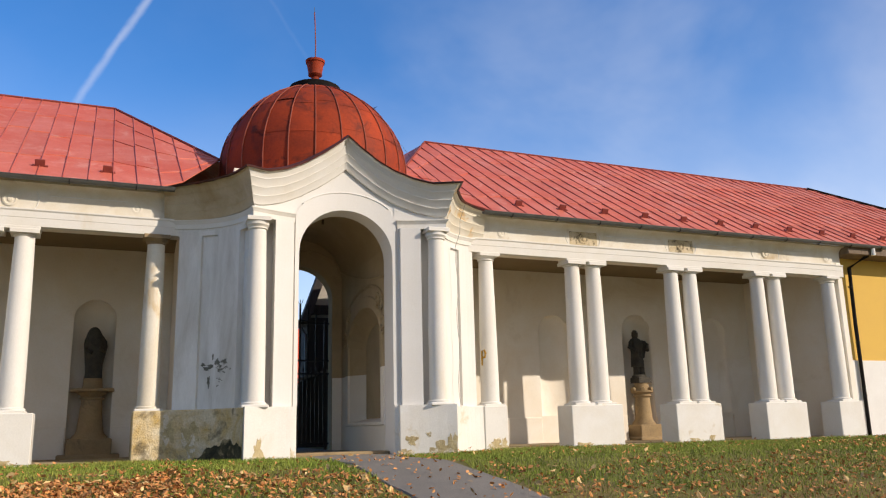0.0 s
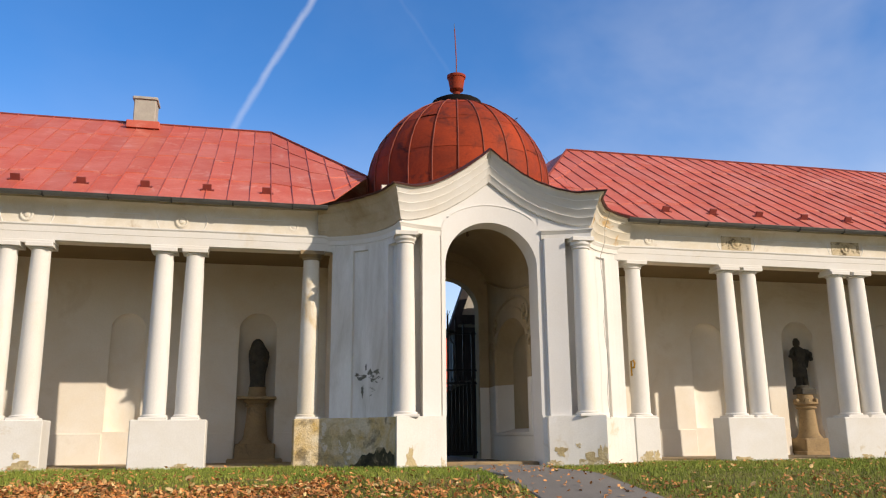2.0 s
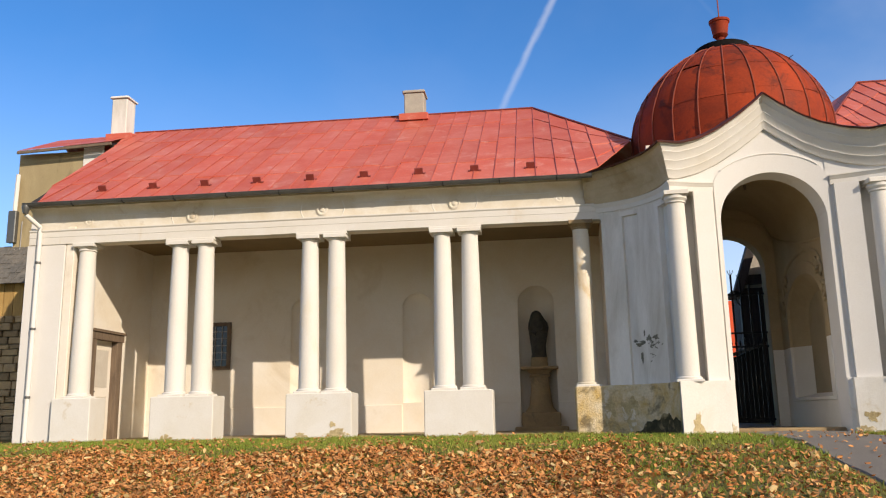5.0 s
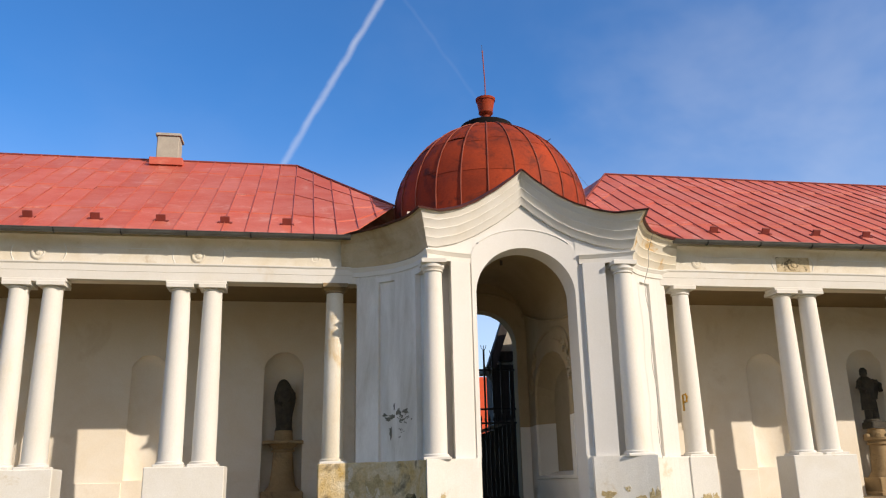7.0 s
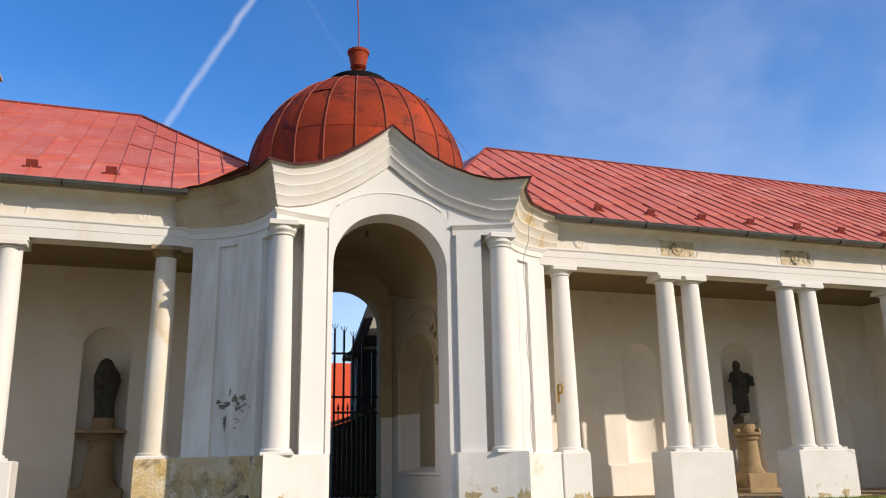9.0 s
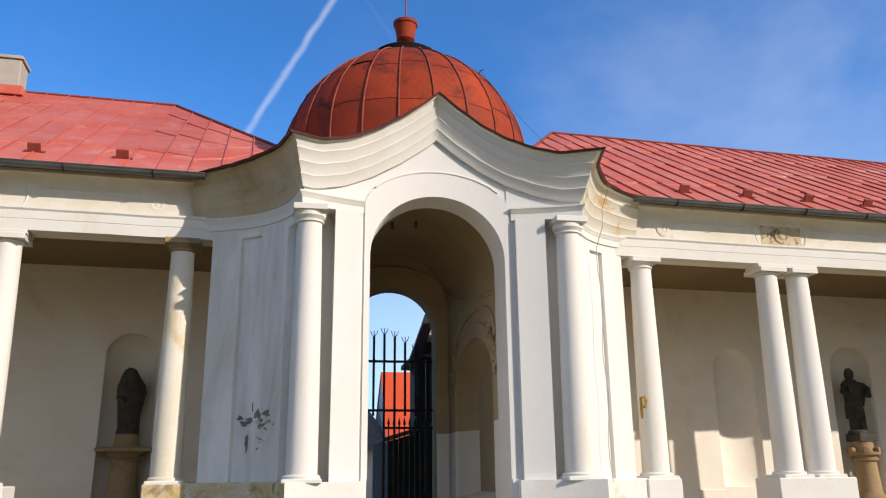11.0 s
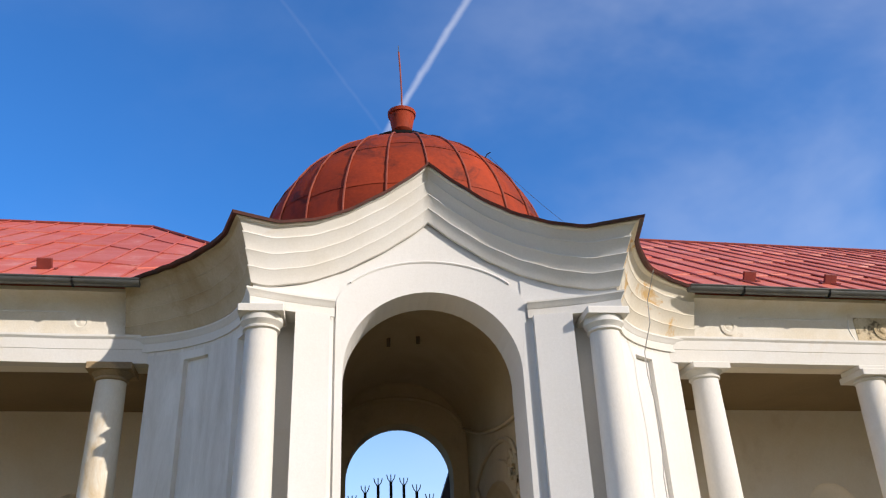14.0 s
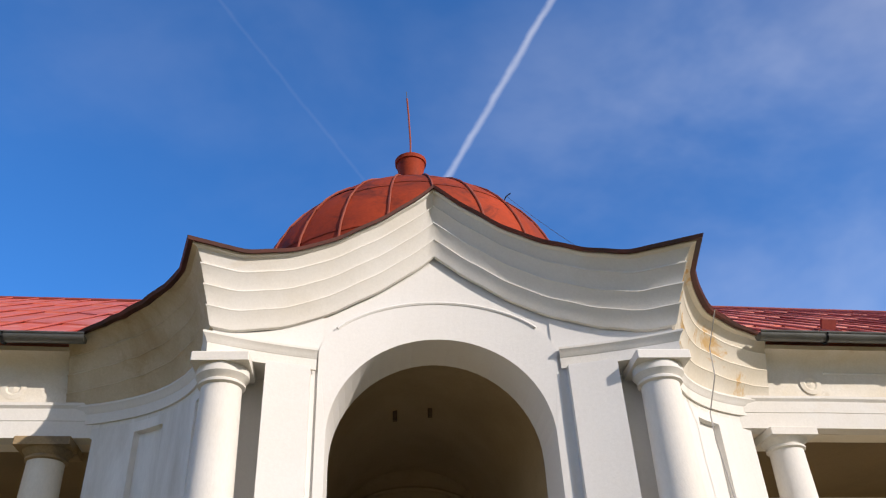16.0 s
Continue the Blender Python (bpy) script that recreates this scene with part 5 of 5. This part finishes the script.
part("verge_board", prism([(1.36, 4.08), (1.62, 4.02), (2.74, 7.15), (2.45, 7.15)], -0.15, 0.28), M_DARKBOARD, bn)
part("eave", box(1.34, 1.75, 0.3, 1.7, 4.0, 4.14, 0.02), M_DARKBOARD, bn)
part("tie_beam", box(1.64, 7.0, 0.2, 0.3, 4.30, 4.62, 0.01), M_DARKBOARD, bn)
part("gutter_pipe", tube([(1.38, 0.1, 4.06), (1.40, 0.1, 3.86), (1.47, 0.12, 3.70), (1.56, 0.16, 3.62), (1.57, 0.18, 0.0)], 0.035, 8), M_GUTTER, bn, smooth=True)
# dark block added to fill the dark area behind the lower gate
ls = thing("dark_yard_block", pose(0, 9.2, 0), "low dark block with a sloping top behind the gate", "shed")
part("wall", prism([(0.45, -0.05), (2.4, -0.05), (2.4, 2.35), (0.45, 1.75)], 0.0, 3.2), M_DARKBOARD, ls)
part("roof", prism([(0.35, 1.76), (2.5, 2.42), (2.5, 2.50), (0.35, 1.84)], -0.12, 3.3), M_GREYROOF, ls)

# ---------------------------------------------------------------- marks on the walls
rnd = random.Random(31)
v, f = [], []
for i in range(60):
    t = rnd.gauss(0.50, 0.07)
    z = 1.62 + rnd.gauss(0, 0.055) - (0.22 if rnd.random() < 0.15 else 0)
    p_, q_ = side_curve(t), side_normal(t)
    off = 0.004 if not (0.505 < t < 0.675) else -0.075
    w_, h_ = rnd.uniform(0.008, 0.035), rnd.uniform(0.003, 0.011)
    tan = Vector((-q_.y, q_.x))
    k = len(v)
    c = Vector((wide(-p_.x) - q_.x * off, p_.y + q_.y * off))
    td = Vector((-tan.x, tan.y))
    a = rnd.uniform(-0.7, 0.7)
    for du, dz in ((-w_, -h_ - a * w_), (w_, -h_ + a * w_), (w_, h_ + a * w_), (-w_, h_ - a * w_)):
        v.append((c.x + td.x * du, c.y + td.y * du, z + dz))
    f.append((k, k + 1, k + 2, k + 3))
tagged(part("scrawl", (v, f), M_SOOT), "faded grey scrawl and flaked patches on the concave flank", "graffiti", kind="stuff")
mk = part("paint_mark", tube([(-0.03, 0, 0), (-0.03, 0, 0.30), (0.03, 0, 0.31), (0.06, 0, 0.25), (0.04, 0, 0.17), (-0.02, 0, 0.16)], 0.022, 5), M_RUST_WRIT, None, m=W[1] @ pose(3.20, 0.955, 1.72, 0, 0, -62))
tagged(mk, "small looped ochre paint mark on a column", "graffiti")


def flake(c, along, out, w_, h_, seed, mat, name, owner=None):
    """A ragged thin patch of flaked or overgrown plaster lying on a wall face."""
    r = random.Random(seed)
    c, along, out = Vector(c), Vector(along).normalized(), Vector(out).normalized()
    ph = [r.uniform(0, 6.28) for _ in range(4)]
    rim = []
    for i in range(40):
        a = 2 * math.pi * i / 40
        k = 1 + 0.22 * math.sin(3 * a + ph[0]) + 0.15 * math.sin(5 * a + ph[1]) + 0.12 * math.sin(9 * a + ph[2]) + r.uniform(-0.10, 0.10)
        rim.append(c + along * (w_ * k * math.cos(a)) + Vector((0, 0, h_ * k * math.sin(a))))
    v = [tuple(c + out * 0.007)] + [tuple(c + (p - c) * 0.96 + out * 0.006) for p in rim] + [tuple(p - out * 0.004) for p in rim]
    f = [(0, 1 + i, 1 + (i + 1) % 40) for i in range(40)] + [(1 + i, 41 + i, 41 + (i + 1) % 40, 1 + (i + 1) % 40) for i in range(40)]
    return part(name, (v, f), mat, owner or pavilion)


for seed, (x, z, w_, h_) in enumerate(((-1.66, 0.10, 0.10, 0.22), (-1.0, 0.02, 0.05, 0.14), (1.16, 0.26, 0.10, 0.09), (1.62, 0.05, 0.20, 0.17), (1.45, 0.36, 0.05, 0.04), (1.05, 0.03, 0.12, 0.08), (1.83, 0.10, 0.09, 0.28))):
    xx = wide(x)
    sl = -0.84 * x / HALF ** 2
    flake((xx, front_y(x) - 0.14, z), (1, sl, 0), (sl, -1, 0), w_, h_, 50 + seed, M_MOSS, "flaked_patch")
for seed, (t, z, w_, h_, mat) in enumerate(((0.72, 0.40, 0.24, 0.26, M_MOSS), (0.90, 0.5, 0.14, 0.28, M_MOSS))):
    p_, q_ = side_curve(t), side_normal(t)
    flake((wide(-p_.x) - q_.x * 0.108, p_.y + q_.y * 0.108, z), (-q_.y, -q_.x, 0), (-q_.x, q_.y, 0), w_ * 0.8, h_, 70 + seed, mat, "flaked_patch")

for seed, (t, dep, z, w_, h_) in enumerate(((0.575, 0.055, 1.66, 0.10, 0.030), (0.62, 0.055, 1.62, 0.07, 0.035), (0.655, 0.055, 1.69, 0.04, 0.03), (0.60, 0.055, 1.38, 0.025, 0.10), (0.50, 0.0, 1.72, 0.06, 0.05), (0.42, 0.0, 1.73, 0.07, 0.04), (0.47, 0.0, 1.58, 0.05, 0.02), (0.56, 0.055, 1.83, 0.03, 0.05))):
    p_, q_ = side_curve(t), side_normal(t)
    flake((wide(-p_.x) + q_.x * (dep - 0.001), p_.y - q_.y * (dep - 0.001), z), (-q_.y, -q_.x, 0), (-q_.x, q_.y, 0), w_, h_, 90 + seed, M_SOOT, "flaked_patch")
for seed, (s, x, z, w_, h_) in enumerate(((-1, -8.22, 0.10, 0.20, 0.08), (-1, -8.32, 0.27, 0.06, 0.05), (-1, -8.95, 0.06, 0.12, 0.06), (-1, -5.6, 0.05, 0.16, 0.05), (-1, -11.7, 0.07, 0.12, 0.06), (1, 3.34, 0.10, 0.14, 0.12), (1, 3.52, 0.08, 0.09, 0.13), (1, 5.45, 0.04, 0.18, 0.05), (1, 8.4, 0.05, 0.15, 0.05), (1, 8.9, 0.09, 0.08, 0.07))):
    flake((x, 0.772 if abs(x) < 4 else 0.757, z), (1, 0, 0), (0, -1, 0), w_, h_, 130 + seed, M_MOSS, "flaked_patch", WINGS[s])
rows, rnd = [], random.Random(61)
for i in range(71):
    t = 0.01 + 0.66 * i / 70
    p_, q_ = side_curve(t), side_normal(t)
    rim = 0.04 + 0.30 * math.sin(math.pi * min(1.0, (t + 0.16) / 0.86)) ** 1.4 + 0.035 * math.sin(t * 27) + 0.02 * math.sin(t * 58 + 1) + rnd.uniform(-0.01, 0.01)
    rows.append([(wide(-p_.x) - q_.x * d, p_.y + q_.y * d, z_) for d, z_ in ((0.114, -0.1), (0.1135, rim * 0.5), (0.108, max(0.03, rim)))])
part("moss_band", strip_sheet(rows), M_BLACKMOSS, pavilion, "black moss along the foot of the flank", smooth=True)
th = part("threshold", box(-0.88, 0.88, 0.05, 0.55, -0.05, 0.075, 0.015), M_STONE)
tagged(th, "worn stone threshold under the arch", "threshold", kind="structure")

# ---------------------------------------------------------------- grass and fallen leaves
def scatter_grass(count):
    r = np.random.RandomState(3)
    x = r.uniform(-14.5, 15.5, count)
    near = r.uniform(0, 1, count) < 0.62
    y = np.where(near, -6.6 + 7.3 * r.uniform(0, 1, count) ** 0.9, r.uniform(-19.0, -6.6, count))
    keep = ~((np.abs(x) < 0.76 + 0.05 * np.sin(y * 3)) | ((np.abs(x) < 2.0) & (y > -0.62)) | ((np.abs(x) < 3.0) & (y > 0.0)))
    x, y = x[keep], y[keep]
    n_ = len(x)
    z = np.array([ground_z(a, b) for a, b in zip(x, y)])
    clump = 0.5 + 0.5 * np.sin(x * 2.3 + 1.3 * np.sin(y * 1.9)) * np.sin(y * 2.9 + x * 0.7)
    h = (0.024 + 0.042 * r.uniform(0, 1, n_)) * (0.75 + 0.6 * clump)
    ang = r.uniform(0, 2 * np.pi, n_)
    lean = r.uniform(0.0, 0.9, n_) * h
    w = r.uniform(0.004, 0.008, n_)
    dx, dy = np.cos(ang), np.sin(ang)
    la = r.uniform(0, 2 * np.pi, n_)
    p0 = np.stack([x - dx * w, y - dy * w, z - 0.01], 1)
    p1 = np.stack([x + dx * w, y + dy * w, z - 0.01], 1)
    p2 = np.stack([x + np.cos(la) * lean, y + np.sin(la) * lean, z + h], 1)
    v = np.stack([p0, p1, p2], 1).reshape(-1, 3)
    me = bpy.data.meshes.new("grass")
    me.vertices.add(len(v))
    me.vertices.foreach_set("co", v.ravel())
    me.loops.add(len(v))
    me.loops.foreach_set("vertex_index", np.arange(len(v)))
    me.polygons.add(n_)
    me.polygons.foreach_set("loop_start", np.arange(0, len(v), 3))
    me.update()
    me.materials.append(M_BLADE)
    tagged(new("grass", me), "short green autumn grass with yellowing blades", "grass", kind="stuff")


def scatter_leaves(name, count, chance, mat, label, seed, size):
    r = random.Random(seed)
    v, f = [], []
    made = 0
    while made < count:
        x, y = r.uniform(-14.5, 15.5), r.uniform(-18.0, 0.6)
        if r.random() > chance(x, y) or (abs(x) < 2.1 and y > -0.75):
            continue
        made += 1
        a, b = r.uniform(0, 6.28), r.uniform(0.6, 1.3)
        m = Matrix.Translation((x, y, ground_z(x, y) + r.uniform(0.02, 0.07))) @ Euler((r.gauss(0, 0.5), r.gauss(0, 0.5), a)).to_matrix().to_4x4()
        s_ = size * b
        curl = r.uniform(-0.3, 0.5) * s_
        k = len(v)
        for p_ in ((-s_, 0, curl), (-0.3 * s_, -0.55 * s_, curl * 0.2), (0.5 * s_, -0.5 * s_, 0), (1.1 * s_, 0, curl), (0.5 * s_, 0.55 * s_, 0.1 * s_), (-0.3 * s_, 0.5 * s_, 0)):
            v.append(tuple(m @ Vector(p_)))
        f += [(k, k + 1, k + 2, k + 3), (k, k + 3, k + 4, k + 5)]
    tagged(part(name, (v, f), mat), label, "leaves", kind="stuff")


def litter(x, y):
    """How thickly the leaves lie: a drift on the lower lawn, thinning upwards."""
    if abs(x) < 0.8:
        return 0.03
    edge = -4.3 + 0.35 * math.sin(x * 1.7) + 0.25 * math.sin(x * 4.1 + 1)
    if x < -0.8:
        if y < -8.0:
            return max(0.08, 0.7 - 0.12 * (-8.0 - y) + 0.3 * math.sin(x * 0.8) * math.sin(y * 1.1)) * (1.0 if x < -3.0 else 0.4)
        d = 1.0 if y < edge else 0.10 * math.exp((edge - y) * 0.9) + 0.012
        return d * (1.0 if x < -3.0 else 0.35)
    if y < -9:
        return 0.05 + 0.04 * math.sin(x * 1.1) * math.sin(y * 0.9)
    return 0.11 if y < -4.6 + 0.4 * math.sin(x * 2.3) else 0.012 + (0.07 if x > 8 and y < -2.5 else 0)


scatter_grass(300000)
scatter_leaves("fallen_leaves", 56000, litter, M_LEAF, "thick drift of orange-brown fallen leaves", 4, 0.029)
scatter_leaves("pale_leaves", 3600, litter, M_PALELEAF, "scattered pale yellow fallen leaves", 9, 0.045)
